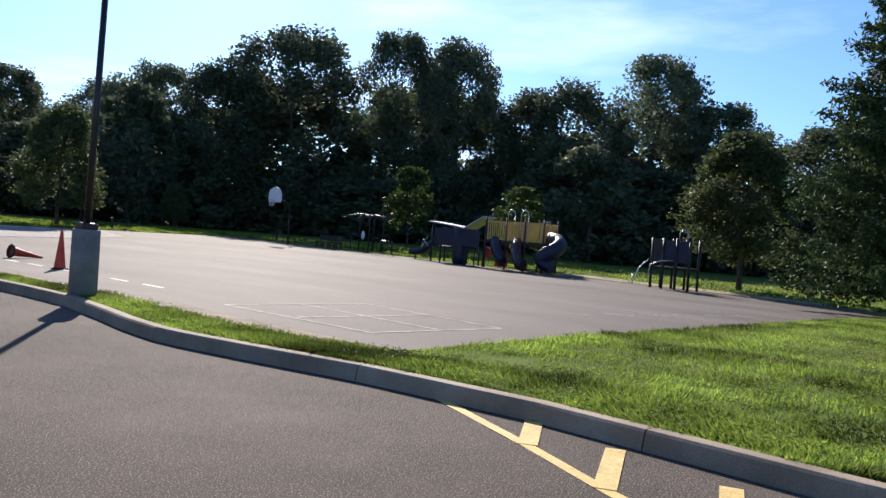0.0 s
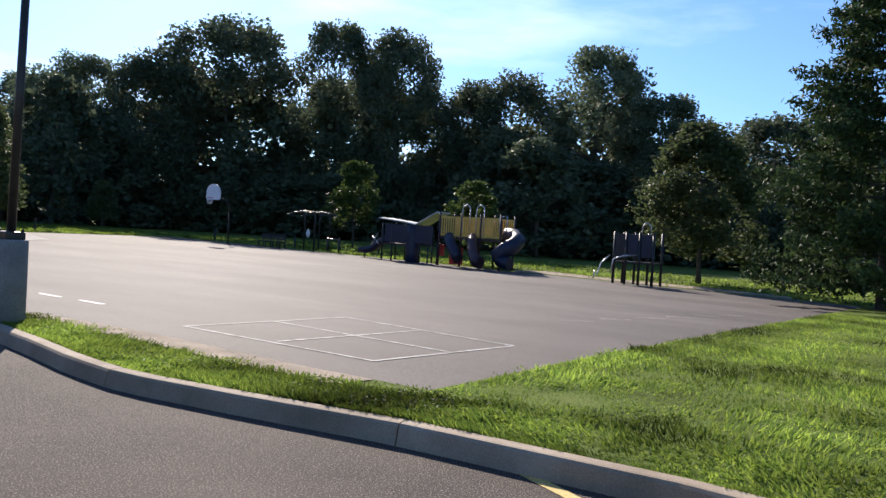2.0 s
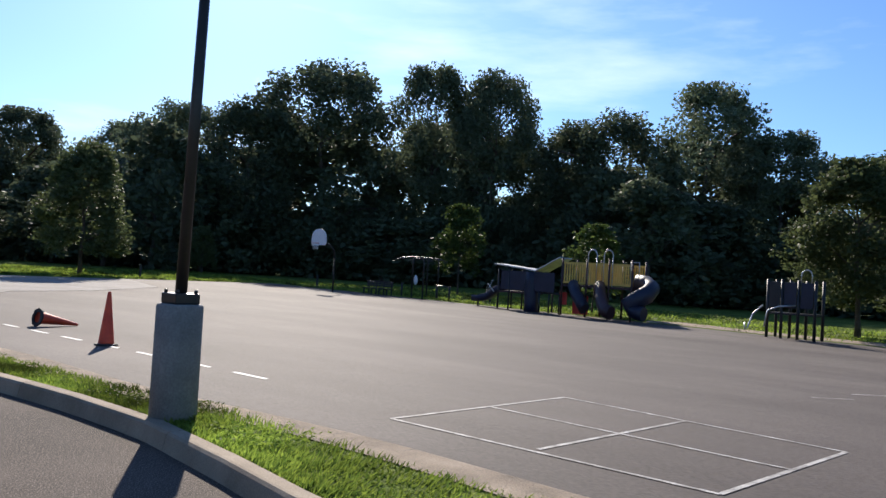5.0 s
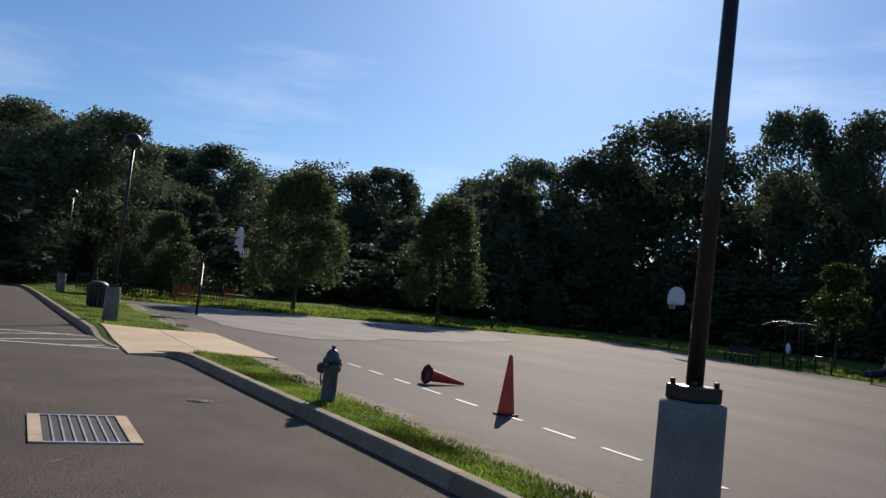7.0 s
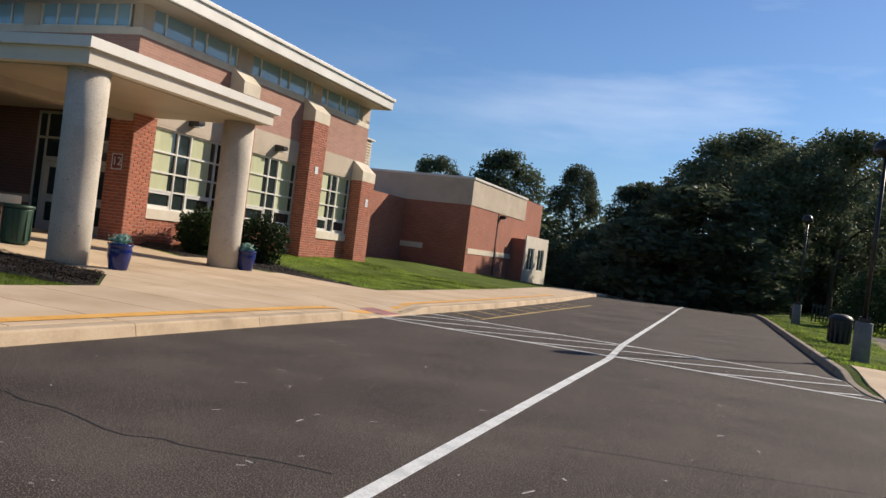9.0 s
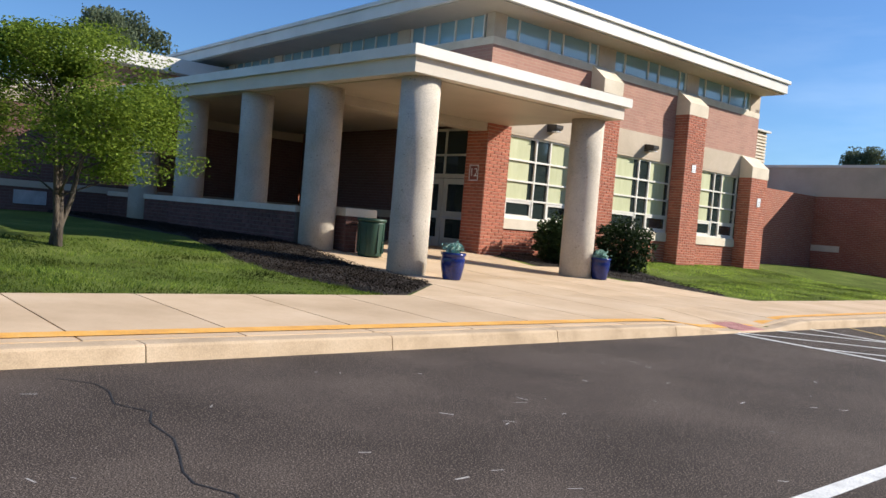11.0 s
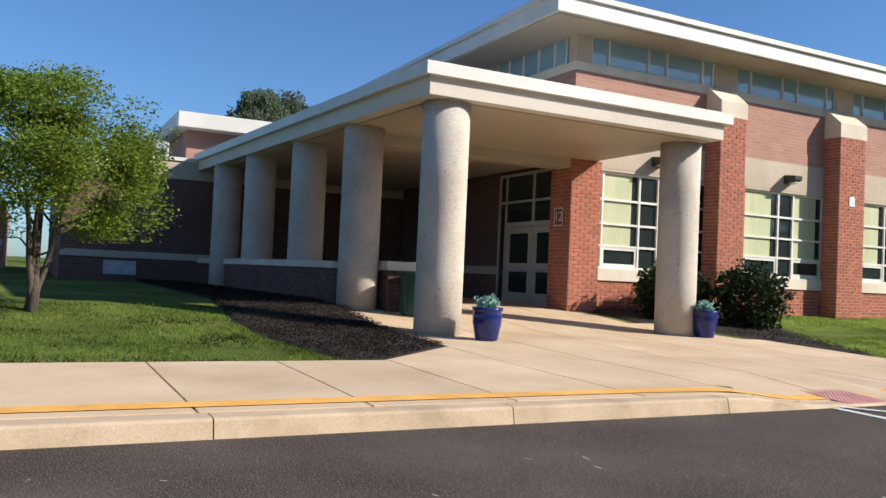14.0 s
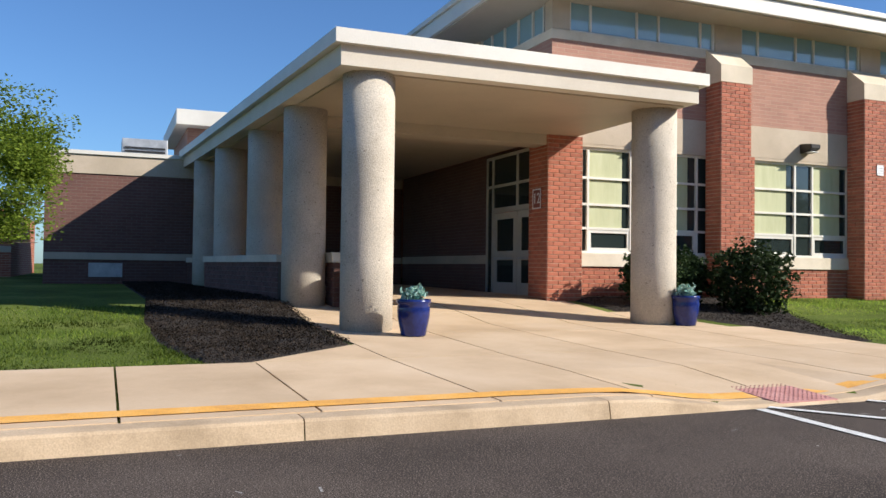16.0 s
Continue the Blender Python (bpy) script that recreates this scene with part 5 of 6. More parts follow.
YELLOW = material("yellow_panel", [(0.48, 0.30, 0.06), (0.60, 0.39, 0.08), (0.66, 0.45, 0.12)], 1.5, 30, 0.5, 0.05, 0.002, spread=0.08)
NAVY = material("navy_plastic", [(0.006, 0.008, 0.022), (0.009, 0.012, 0.032), (0.012, 0.017, 0.042)], 1.5, 30, 0.5, 0.05, 0.002, spread=0.1)
RED = material("red_plastic", [(0.45, 0.025, 0.02), (0.55, 0.035, 0.028), (0.62, 0.05, 0.04)], 1.5, 30, 0.4, 0.05, 0.002, spread=0.08)
MAROON = material("maroon_plastic", [(0.03, 0.010, 0.012), (0.042, 0.014, 0.017), (0.055, 0.018, 0.022)], 1.5, 30, 0.5, 0.05, 0.002, spread=0.1)
PAD = material("tactile_pad", [(0.42, 0.19, 0.17), (0.52, 0.25, 0.225), (0.58, 0.31, 0.28)], 3.0, 40, 0.8, 0.2, 0.002, spread=0.12)
WOOD = material("grey_wood", [(0.10, 0.085, 0.07), (0.15, 0.13, 0.11), (0.2, 0.18, 0.15)], 3.0, 40, 0.85, 0.4, 0.006, stretch=(1, 8, 1), spread=0.2)
BRONZE = material("bronze_pole", [(0.02, 0.017, 0.015), (0.03, 0.026, 0.023), (0.042, 0.037, 0.033)], 2.0, 30, 0.4, 0.05, 0.001, metal=0.4, spread=0.1)
BLOCK = material("grey_base_concrete", [(0.15, 0.15, 0.145), (0.21, 0.21, 0.2), (0.27, 0.265, 0.25)], 1.6, 50, 0.9, 0.4, 0.006, spread=0.15)


def lamp_post(x, y, block_h):
    z = land(x, y)
    root = thing("street_lamp", "dark pole lamp on a round concrete base", "street lamp", "street lamps of the drive", Matrix.Translation((x, y, z)))
    part("concrete_base", lathe([(0.212, -0.15), (0.208, block_h - 0.02), (0.198, block_h), (0.01, block_h)], 32), BLOCK, root, "round grey concrete base")
    foot = part("base_cover", boxes((-0.125, 0.125, -0.125, 0.125, block_h, block_h + 0.1), bevel=0.015), BRONZE, root)
    for a, b in ((-1, -1), (-1, 1), (1, -1), (1, 1)):
        part("bolt", lathe([(0.018, 0), (0.018, 0.03), (0.006, 0.034)], 6, m=Matrix.Translation((0.095 * a, 0.095 * b, block_h + 0.1))), BRONZE, foot)
    part("pole", tube([(0, 0, block_h + 0.1), (0.016, -0.014, 3.0), (0.034, -0.03, 5.15)], [0.055, 0.051, 0.046], 16), BRONZE, root)
    part("lamp_head", lathe([(0.05, 5.05), (0.12, 5.1), (0.25, 5.16), (0.27, 5.2), (0.26, 5.32), (0.2, 5.44), (0.1, 5.51), (0.01, 5.53)], 24), BRONZE, root, "dark domed lamp head")


lamp_post(6.86, 10.22, 1.05)
lamp_post(5.48, 31.75, 0.98)
lamp_post(5.05, 54.0, 0.98)


def hydrant(x, y):
    root = thing("fire_hydrant", "dull grey fire hydrant on the verge", "fire hydrant", m=Matrix.Translation((x, y, land(x, y))) @ Matrix.Rotation(0.6, 4, "Z"))
    part("barrel", lathe([(0.15, -0.05), (0.15, 0.03), (0.105, 0.05), (0.1, 0.42), (0.13, 0.44), (0.13, 0.5), (0.1, 0.52), (0.1, 0.56)], 20), HYDRANT, root)
    part("bonnet", lathe([(0.125, 0.56), (0.125, 0.6), (0.1, 0.62), (0.085, 0.68), (0.05, 0.72), (0.03, 0.73)], 20), HYDRANT, root)
    part("operating_nut", lathe([(0.03, 0.73), (0.026, 0.78), (0.01, 0.785)], 5, smooth=False), HYDRANT, root)
    for a, r, l in ((0, 0.055, 0.17), (180, 0.055, 0.17), (90, 0.075, 0.19)):
        m = Matrix.Rotation(radians(a), 4, "Z") @ Matrix.Translation((0, 0, 0.46 if a == 90 else 0.52)) @ Matrix.Rotation(radians(90), 4, "Y")
        part("outlet_cap", lathe([(r * 0.8, 0.06), (r * 0.8, l - 0.05), (r, l - 0.05), (r, l), (r * 0.4, l), (r * 0.35, l + 0.03), (0.005, l + 0.03)], 12, m=m), HYDRANT, root)
    part("chain", tube([(0.0, 0.16, 0.4), (0.05, 0.2, 0.3), (0.02, 0.16, 0.22), (-0.03, 0.12, 0.3)], 0.01, 6), HYDRANT, root)
    for k in range(6):
        a = k * math.pi / 3
        part("flange_bolt", lathe([(0.014, 0.03), (0.014, 0.055), (0.004, 0.056)], 6, m=Matrix.Translation((0.128 * math.cos(a), 0.128 * math.sin(a), 0))), HYDRANT, root)


hydrant(6.89, 16.88)


def cone(m, label):
    root = thing("traffic_cone", label, "traffic cone", "traffic cones on the court", m)
    part("body", lathe([(0.135, 0.035), (0.128, 0.06), (0.03, 0.9), (0.022, 0.92), (0.014, 0.92), (0.014, 0.9), (0.112, 0.06), (0.118, 0.035)], 24), ORANGE, root)
    bm = lathe([(0.12, 0.0), (0.2, 0.0), (0.2, 0.03), (0.12, 0.036)], 8, smooth=False)
    bmesh.ops.delete(bm, geom=[f for f in bm.faces if len(f.verts) == 8], context="FACES")
    part("foot", bm, RUBBER, root, "black rubber foot")
    return root


cone(Matrix.Translation((9.81, 16.99, court_z(9.81, 16.99))), "tall orange traffic cone standing upright on the court")
lay = Matrix.Translation((10.25, 20.65, court_z(10, 20.6) + 0.19)) @ Matrix.Rotation(radians(5), 4, "Z") @ Matrix.Rotation(radians(100.5), 4, "Y")
cone(lay, "orange traffic cone lying on its side on the court")


def drain():
    root = thing("storm_drain", "steel drain grate in a pale concrete frame", "storm drain")
    x0, x1, y0, y1 = 3.25, 4.24, 14.54, 16.04
    for a in (x0, x1 - 0.12):
        part("frame", boxes((a, a + 0.12, y0, y1, -0.1, 0.018)), KERB_WARM, root, "pale concrete frame")
    for b in (y0, y1 - 0.04):
        part("rim", boxes((x0 + 0.12, x1 - 0.12, b, b + 0.04, -0.1, 0.016)), GALV, root)
    # solid black slab stands for the dark of the pit under the bars
    part("pit", boxes((x0 + 0.12, x1 - 0.12, y0 + 0.04, y1 - 0.04, -0.1, 0.003)), RUBBER, root)
    for k in range(1, 8):
        x = x0 + 0.12 + (x1 - x0 - 0.24) * k / 8
        part("bar", boxes((x - 0.009, x + 0.009, y0 + 0.04, y1 - 0.04, -0.05, 0.014)), GALV, root)


drain()
cover = thing("valve_cover", "small round iron cover in the asphalt", "manhole cover", m=Matrix.Translation((5.32, 17.48, 0)))
part("ring", lathe([(0.17, -0.02), (0.17, 0.008), (0.13, 0.008), (0.13, 0.002)], 24), RUBBER, cover)
part("lid", lathe([(0.128, -0.02), (0.128, 0.006), (0.01, 0.007)], 24), RUBBER, cover)

bin_ = thing("litter_bin", "dark round litter bin on the verge", "litter bin", m=Matrix.Translation((5.75, 40.0, land(5.75, 40))))
part("body", lathe([(0.33, 0), (0.36, 0.75), (0.37, 0.8)], 24), BIN_DARK, bin_)
part("lid", lathe([(0.39, 0.8), (0.39, 0.85), (0.3, 0.95), (0.18, 1.0), (0.01, 1.0)], 24), BIN_DARK, bin_)
for k in range(14):
    a = k * math.pi / 7
    part("slat", boxes((-0.035, 0.035, 0.345, 0.37, 0.06, 0.74)), BIN_DARK, bin_).matrix_basis = Matrix.Rotation(a, 4, "Z")
small = thing("marker_post", "short dark post at the roadside", "post", m=Matrix.Translation((5.2, 62, land(5.2, 62))))
part("shaft", lathe([(0.09, -0.1), (0.09, 0.7), (0.07, 0.74), (0.01, 0.76)], 12), BIN_DARK, small)
part("cap", lathe([(0.1, 0.68), (0.1, 0.72), (0.09, 0.72)], 12), GALV, small)


def hoop(x, y, face, tall=3.05):
    """A gooseneck basketball post; face: +1 looks along x."""
    root = thing("basketball_hoop", "fan-shaped white backboard on a curved steel post", "basketball hoop", "basketball hoops", Matrix.Translation((x, y, court_z(x, y))) @ Matrix.Rotation(0 if face > 0 else math.pi, 4, "Z"))
    pts = [(0, 0, -0.1), (0, 0, 2.2)] + arc((0.8, 0, 2.2), 0.8, 180, 90, 8) + [(1.35, 0, 3.05)]
    part("post", tube(pts, 0.057, 12), BRONZE, root)
    part("brace", tube([(0.25, 0, 2.75), (1.35, 0, 3.45)], 0.03, 8), BRONZE, root)
    out = [(-0.6, 2.88), (0.6, 2.88), (0.69, 3.02), (0.67, 3.35)] + [(0.66 * math.cos(a), 3.4 + 0.5 * math.sin(a)) for a in np.linspace(0.1, math.pi - 0.1, 13)] + [(-0.67, 3.35), (-0.69, 3.02)]
    bm = bmesh.new()
    fa = [bm.verts.new((1.38, v, z)) for v, z in out]
    fb = [bm.verts.new((1.42, v, z)) for v, z in out]
    bm.faces.new(fa[::-1])
    bm.faces.new(fb)
    for i in range(len(out)):
        bm.faces.new((fa[i], fa[(i + 1) % len(out)], fb[(i + 1) % len(out)], fb[i]))
    bmesh.ops.recalc_face_normals(bm, faces=bm.faces)
    part("backboard", bm, BOARD, root, "white fan-shaped backboard")
    part("rim", tube(arc((1.66, 0, 3.0), 0.225, 0, 360, 20, "xy"), 0.011, 6, ends=False), ORANGE, root)
    net = bmesh.new()
    for k in range(12):
        a, b = k * math.pi / 6, (k + 1) * math.pi / 6
        for s, e in ((a, b), (b, a)):
            tube([(1.66 + 0.22 * math.cos(s), 0.22 * math.sin(s), 3.0), (1.66 + 0.14 * math.cos(e), 0.14 * math.sin(e), 2.6)], 0.006, 4, net)
    part("net", net, BOARD, root)


hoop(38.05, 42.0, -1)
hoop(9.77, 41.4, 1)


def bench(x, y):
    root = thing("bench", "dark slatted bench with a backrest", "bench", m=Matrix.Translation((x, y, court_z(x, y))))
    for k in range(4):
        v = -1.0 + 0.667 * k
        part("leg", boxes((-0.25, -0.19, v - 0.04, v + 0.04, 0, 0.42), (0.2, 0.26, v - 0.04, v + 0.04, 0, 0.85), (-0.25, 0.26, v - 0.04, v + 0.04, 0.37, 0.42)), METAL_DARK, root)
    for k in range(4):
        part("seat_slat", boxes((-0.28 + 0.13 * k, -0.17 + 0.13 * k, -1.15, 1.15, 0.42, 0.46), bevel=0.006), BIN_DARK, root)
    for k in range(3):
        part("back_slat", boxes((0.19, 0.22, -1.15, 1.15, 0.54 + 0.13 * k, 0.64 + 0.13 * k), bevel=0.006), BIN_DARK, root)


bench(39.95, 39.9)


def arch_climber(x, y):
    root = thing("arch_climber", "steel arch climber with overhead rungs on the playground", "climbing frame", m=Matrix.Translation((x, y, land(x, y))))
    for v in (-0.9, 0.0):
        part("upright", tube([(0, v, -0.1), (0, v, 2.1), (0, v * 0.9 - 0.05, 2.45)], 0.05, 8), METAL_DARK, root)
        part("upright", tube([(1.4, v, -0.1), (1.4, v, 2.1), (1.4, v * 0.9 - 0.05, 2.45)], 0.05, 8), METAL_DARK, root)
    for u in (0, 1.4):
        part("top_arch", tube([(u, -1.6, 2.3), (u, -0.8, 2.5), (u, 0.1, 2.55), (u, 1.0, 2.45), (u, 1.7, 2.25)], 0.035, 8), METAL_DARK, root)
    for k in range(9):
        v = -1.4 + 0.36 * k
        part("rung", tube([(0, v, 2.42), (1.4, v, 2.42)], 0.02, 6), METAL_DARK, root)
    for v in (-2.6, -1.6, 1.3):
        part("post", tube([(0.5, v, -0.1), (0.5, v, 0.85)], 0.06, 8), METAL_DARK, root)
    part("rail", tube([(0.5, -2.6, 0.8), (0.5, -1.6, 0.85)], 0.04, 8), METAL_DARK, root)
    part("spring_seat", lathe([(0.05, 0.8), (0.12, 0.95), (0.13, 1.15), (0.04, 1.4)], 12, m=Matrix.Translation((0.6, 0.25, 0))), BOARD, root)


arch_climber(40.4, 37.4)


def slide(root, pts, width, mat):
    """A trough slide along points, in the plane of y and z or x."""
    bm = bmesh.new()
    prev = None
    for i, p in enumerate(pts):
        p = Vector(p)
        d = (Vector(pts[min(i + 1, len(pts) - 1)]) - Vector(pts[max(i - 1, 0)])).normalized()
        s = d.cross(Vector((0, 0, 1))).normalized()
        u = s.cross(d)
        w = width / 2
        ring = [bm.verts.new(p + s * a * w + u * b) for a, b in ((-1, 0.25), (-0.92, 0.25), (-0.85, 0.03), (0, 0), (0.85, 0.03), (0.92, 0.25), (1, 0.25), (1, -0.05), (0, -0.08), (-1, -0.05))]
        if prev:
            for k in range(10):
                bm.faces.new((prev[k], prev[(k + 1) % 10], ring[(k + 1) % 10], ring[k])).smooth = True
        else:
            bm.faces.new(ring[::-1])
        prev = ring
    bm.faces.new(prev)
    bmesh.ops.recalc_face_normals(bm, faces=bm.faces)
    return part("slide", bm, mat, root)


def play_structure():
    """Decks with slatted yellow walls, tube slides, roofed bridge and a long slide, strung along y."""
    ox, oy = 39.3, 21.75
    root = thing("play_structure", "large playground structure with yellow walls, navy slides and a bridge", "play structure", m=Matrix.Translation((ox, oy, court_z(ox, oy + 4) - 0.02)) @ Matrix.Diagonal((1, 0.9, 1.09, 1)))
    for v in (0.3, 1.7, 3.1, 4.7):
        for u in (0, 1.5):
            part("post", tube([(u, v, -0.1), (u, v, 2.75)], 0.06, 8), MAROON, root)
    for a, b in ((0.3, 1.7), (1.7, 3.1), (3.1, 4.7)):
        part("deck", boxes((0, 1.5, a + 0.02, b - 0.02, 1.4, 1.5)), MAROON, root)
        for u in (-0.02, 1.5):
            wall = part("panel", boxes((u, u + 0.03, a + 0.08, b - 0.08, 1.55, 1.66)), YELLOW, root, "yellow slatted panel")
            part("top_rail", boxes((u, u + 0.03, a + 0.08, b - 0.08, 2.46, 2.56)), YELLOW, wall)
            n = 9
            for k in range(n):
                v = a + 0.1 + (b - a - 0.26) * k / (n - 1)
                part("slat", boxes((u + 0.004, u + 0.026, v - 0.045, v + 0.045, 1.66, 2.46)), YELLOW, wall)
    for v in (1.5, 2.5):
        part("handrail", tube([(0, v, 1.5), (0, v, 2.9)] + arc((0, v + 0.28, 2.9), 0.28, 180, 0, 8, "yz") + [(0, v + 0.56, 1.5)], 0.03, 8), GALV, root)
    part("handrail", tube([(0, -0.1, 1.9), (0, -0.1, 2.65), (0, 0.4, 2.65), (0, 0.4, 1.9)], 0.03, 8), GALV, root)
    # tube slides falling to both ends
    part("tube_slide", tube([(0.9, 0.5, 1.75), (0.9, -0.1, 1.68), (0.6, -0.55, 1.5), (0.05, -0.6, 1.25), (-0.35, -0.25, 1.0), (-0.45, 0.25, 0.75), (-0.4, 0.0, 0.55), (-0.45, -0.4, 0.42), (-0.5, -0.75, 0.38)], [0.4, 0.42, 0.42, 0.42, 0.42, 0.4, 0.36, 0.33, 0.32], 18), NAVY, root, "navy tube slide")
    part("tube_slide", tube([(-0.1, 2.2, 1.5), (-0.5, 1.9, 1.2), (-0.9, 1.5, 0.75), (-1.2, 1.1, 0.42), (-1.3, 0.7, 0.36)], [0.31, 0.31, 0.33, 0.31, 0.30], 18), MAROON, root, "maroon tube slide")
    part("tube_slide", tube([(-0.1, 3.9, 1.5), (-0.4, 3.5, 1.1), (-0.6, 3.0, 0.7), (-0.7, 2.7, 0.42)], [0.31, 0.31, 0.31, 0.30], 18), NAVY, root)
    part("play_panel", boxes((0.7, 0.76, 3.4, 4.4, 0.1, 1.0), bevel=0.02), RED, root, "red play panel")
    part("play_panel", boxes((0.68, 0.74, 4.8, 5.3, 0.5, 1.1), bevel=0.02), RED, root)
    # bridge, roof and the long slide
    for v in (6.2, 7.2, 8.4, 9.2):
        for u in (0, 1.3):
            part("post", tube([(u, v, -0.1), (u, v, 1.1 if v in (6.2,) else 2.1)], 0.055, 8), METAL_DARK, root)
    for v in (4.9, 5.6, 6.8):
        part("rail_post", tube([(0.1, v, -0.1), (0.1, v, 1.0)], 0.045, 8), METAL_DARK, root)
    part("rail", tube([(0.1, 4.9, 1.0), (0.1, 5.6, 1.0), (0.1, 6.8, 1.02)], 0.045, 8), METAL_DARK, root)
    part("deck", boxes((0, 1.3, 6.9, 9.2, 0.9, 1.0)), MAROON, root)
    part("panel", boxes((-0.03, 0.02, 5.2, 9.0, 1.05, 2.0), bevel=0.02), NAVY, root, "navy plastic wall")
    part("panel", boxes((1.3, 1.34, 7.2, 9.0, 1.05, 2.0), bevel=0.02), NAVY, root)
    bm = bmesh.new()
    for (v0, z0), (v1, z1) in (((5.0, 2.75), (6.6, 2.05)), ((6.6, 2.05), (7.4, 2.15)), ((7.4, 2.15), (9.6, 2.32))):
        box(bm, 0.0, 1.35, 0, math.dist((v0, z0), (v1, z1)), -0.03, 0.03)
        bmesh.ops.transform(bm, matrix=Matrix.Translation((0, v0, z0)) @ Matrix.Rotation(math.atan2(z1 - z0, v1 - v0), 4, "X"), verts=bm.verts[-8:])
    part("roof", bm, GALV, root, "bright sheet-metal roof")
    part("climbing_column", lathe([(0.42, 0), (0.38, 0.5), (0.45, 1.0), (0.36, 1.5), (0.4, 2.0)], 14, m=Matrix.Translation((0.2, 6.9, 0))), NAVY, root)
    slide(root, [(0.5, 9.0, 1.1), (0.5, 9.6, 0.95), (0.5, 10.3, 0.55), (0.5, 10.9, 0.42), (0.5, 11.4, 0.4)], 0.6, NAVY)
    part("slide_foot", tube([(0.5, 11.1, -0.05), (0.5, 11.1, 0.36)], 0.05, 8), METAL_DARK, root)
    part("ladder", tube([(0.1, 9.6, 0.9), (0.1, 10.1, 1.3), (0.1, 10.2, 0.8), (0.1, 9.7, 1.5)], 0.025, 6), GALV, root)


play_structure()


def rope_climber(x, y):
    root = thing("climbing_tower", "dark climbing tower with posts and grey panels on the playground", "climbing frame", m=Matrix.Translation((x, y, land(x, y) - 0.03)) @ Matrix.Diagonal((1, 0.85, 1, 1)))
    for u, v in ((0, 0), (0, 0.8), (0, 1.6), (0, 2.3), (1.2, 0), (1.2, 0.8), (1.2, 1.6), (1.2, 2.3)):
        part("post", tube([(u, v, -0.1), (u, v, 2.55)], 0.08, 8), METAL_DARK, root)
    part("deck", boxes((0, 1.2, 0, 2.3, 1.05, 1.13)), METAL_DARK, root)
    for a, b in ((0.1, 0.7), (0.9, 1.5), (1.7, 2.25)):
        part("panel", boxes((-0.03, 0.02, a, b, 1.35, 2.45), bevel=0.02), METAL_DARK if a > 1.6 else NAVY, root, "grey plastic panel")
    part("hand_loop", tube([(0, 0.2, 2.4)] + arc((0, 0.45, 2.75), 0.25, 180, 0, 8, "yz") + [(0, 0.7, 2.4)], 0.03, 8), GALV, root)
    part("step_ladder", tube([(-0.1, 2.5, 1.4), (-0.3, 2.9, 1.0), (-0.4, 3.1, 0.4), (-0.5, 3.2, 0.3), (-0.3, 3.3, 0.6)], 0.04, 8), GALV, root)
    part("step_ladder", tube([(-0.1, 0.9, 1.45), (-0.3, 1.6, 1.4), (-0.5, 2.1, 1.2), (-0.6, 2.2, 0.5)], 0.04, 8), GALV, root)


rope_climber(39.0, 13.45)


def net_fence():
    """Sagging orange safety netting on thin stakes."""
    corner = [(17.5, 0.27), (16.2, -0.1), (15.75, -0.75), (16.4, -3.4), (18.4, -3.6)]
    root = thing("safety_fence", "sagging orange plastic safety fence round a small tree", "fence")
    for (x, y), h in zip(corner, (0.85, 0.9, 1.2, 1.25, 1.2)):
        part("stake", tube([(x, y, land(x, y) - 0.1), (x, y, land(x, y) + h)], 0.02, 6), BIN_DARK, root)
    for (a, b), (h0, h1) in zip(zip(corner, corner[1:]), ((0.75, 0.8), (0.8, 1.1), (1.1, 1.15), (1.15, 1.1))):
        bm = bmesh.new()
        length = math.dist(a, b)
        d = Vector((b[0] - a[0], b[1] - a[1], 0)) / length
        rows = 19

        def at(s, k):
            t = s / length
            h = h0 + (h1 - h0) * t - 0.14 * math.sin(math.pi * t) * (k / rows)
            p = Vector((a[0], a[1], 0)) + d * s + Vector((-d.y, d.x, 0)) * 0.05 * math.sin(7 * t + k * 0.3)
            return p + Vector((0, 0, land(p.x, p.y) + 0.03 + h * k / rows))

        def ribbon(points, w):
            prev = None
            for p in points:
                pair = [bm.verts.new(p + Vector((0, 0, w / 2)) if abs(w) > 0 else p), bm.verts.new(p - Vector((0, 0, w / 2)))]
                if prev:
                    bm.faces.new((prev[0], pair[0], pair[1], prev[1]))
                prev = pair

        n = int(length / 0.25) + 1
        for k in range(rows + 1):
            ribbon([at(length * i / n, k) for i in range(n + 1)], 0.035 if k % 4 else 0.05)
        for i in range(int(length / 0.09)):
            s = 0.09 * i
            p = [at(s, k) for k in range(0, rows + 1, 3)]
            q = [v + d * 0.016 for v in p]
            for j in range(len(p) - 1):
                bm.faces.new([bm.verts.new(v) for v in (p[j], q[j], q[j + 1], p[j + 1])])
        part("netting", bm, NET, root)


net_fence()
for x, y, l in ((11.2, 57.0, 1.6), (14.5, 58.4, 0.8)):
    far = thing("safety_fence", "short stretch of orange safety netting by a shrub", "fence", m=Matrix.Translation((x, y, land(x, y))))
    part("netting", boxes(*[(0, l, -0.01, 0.01, 0.05 + 0.11 * k, 0.085 + 0.11 * k) for k in range(9)]), NET, far)
    for u in (0, l):
        part("stake", tube([(u, 0, -0.1), (u, 0, 1.25)], 0.02, 6), BIN_DARK, far)

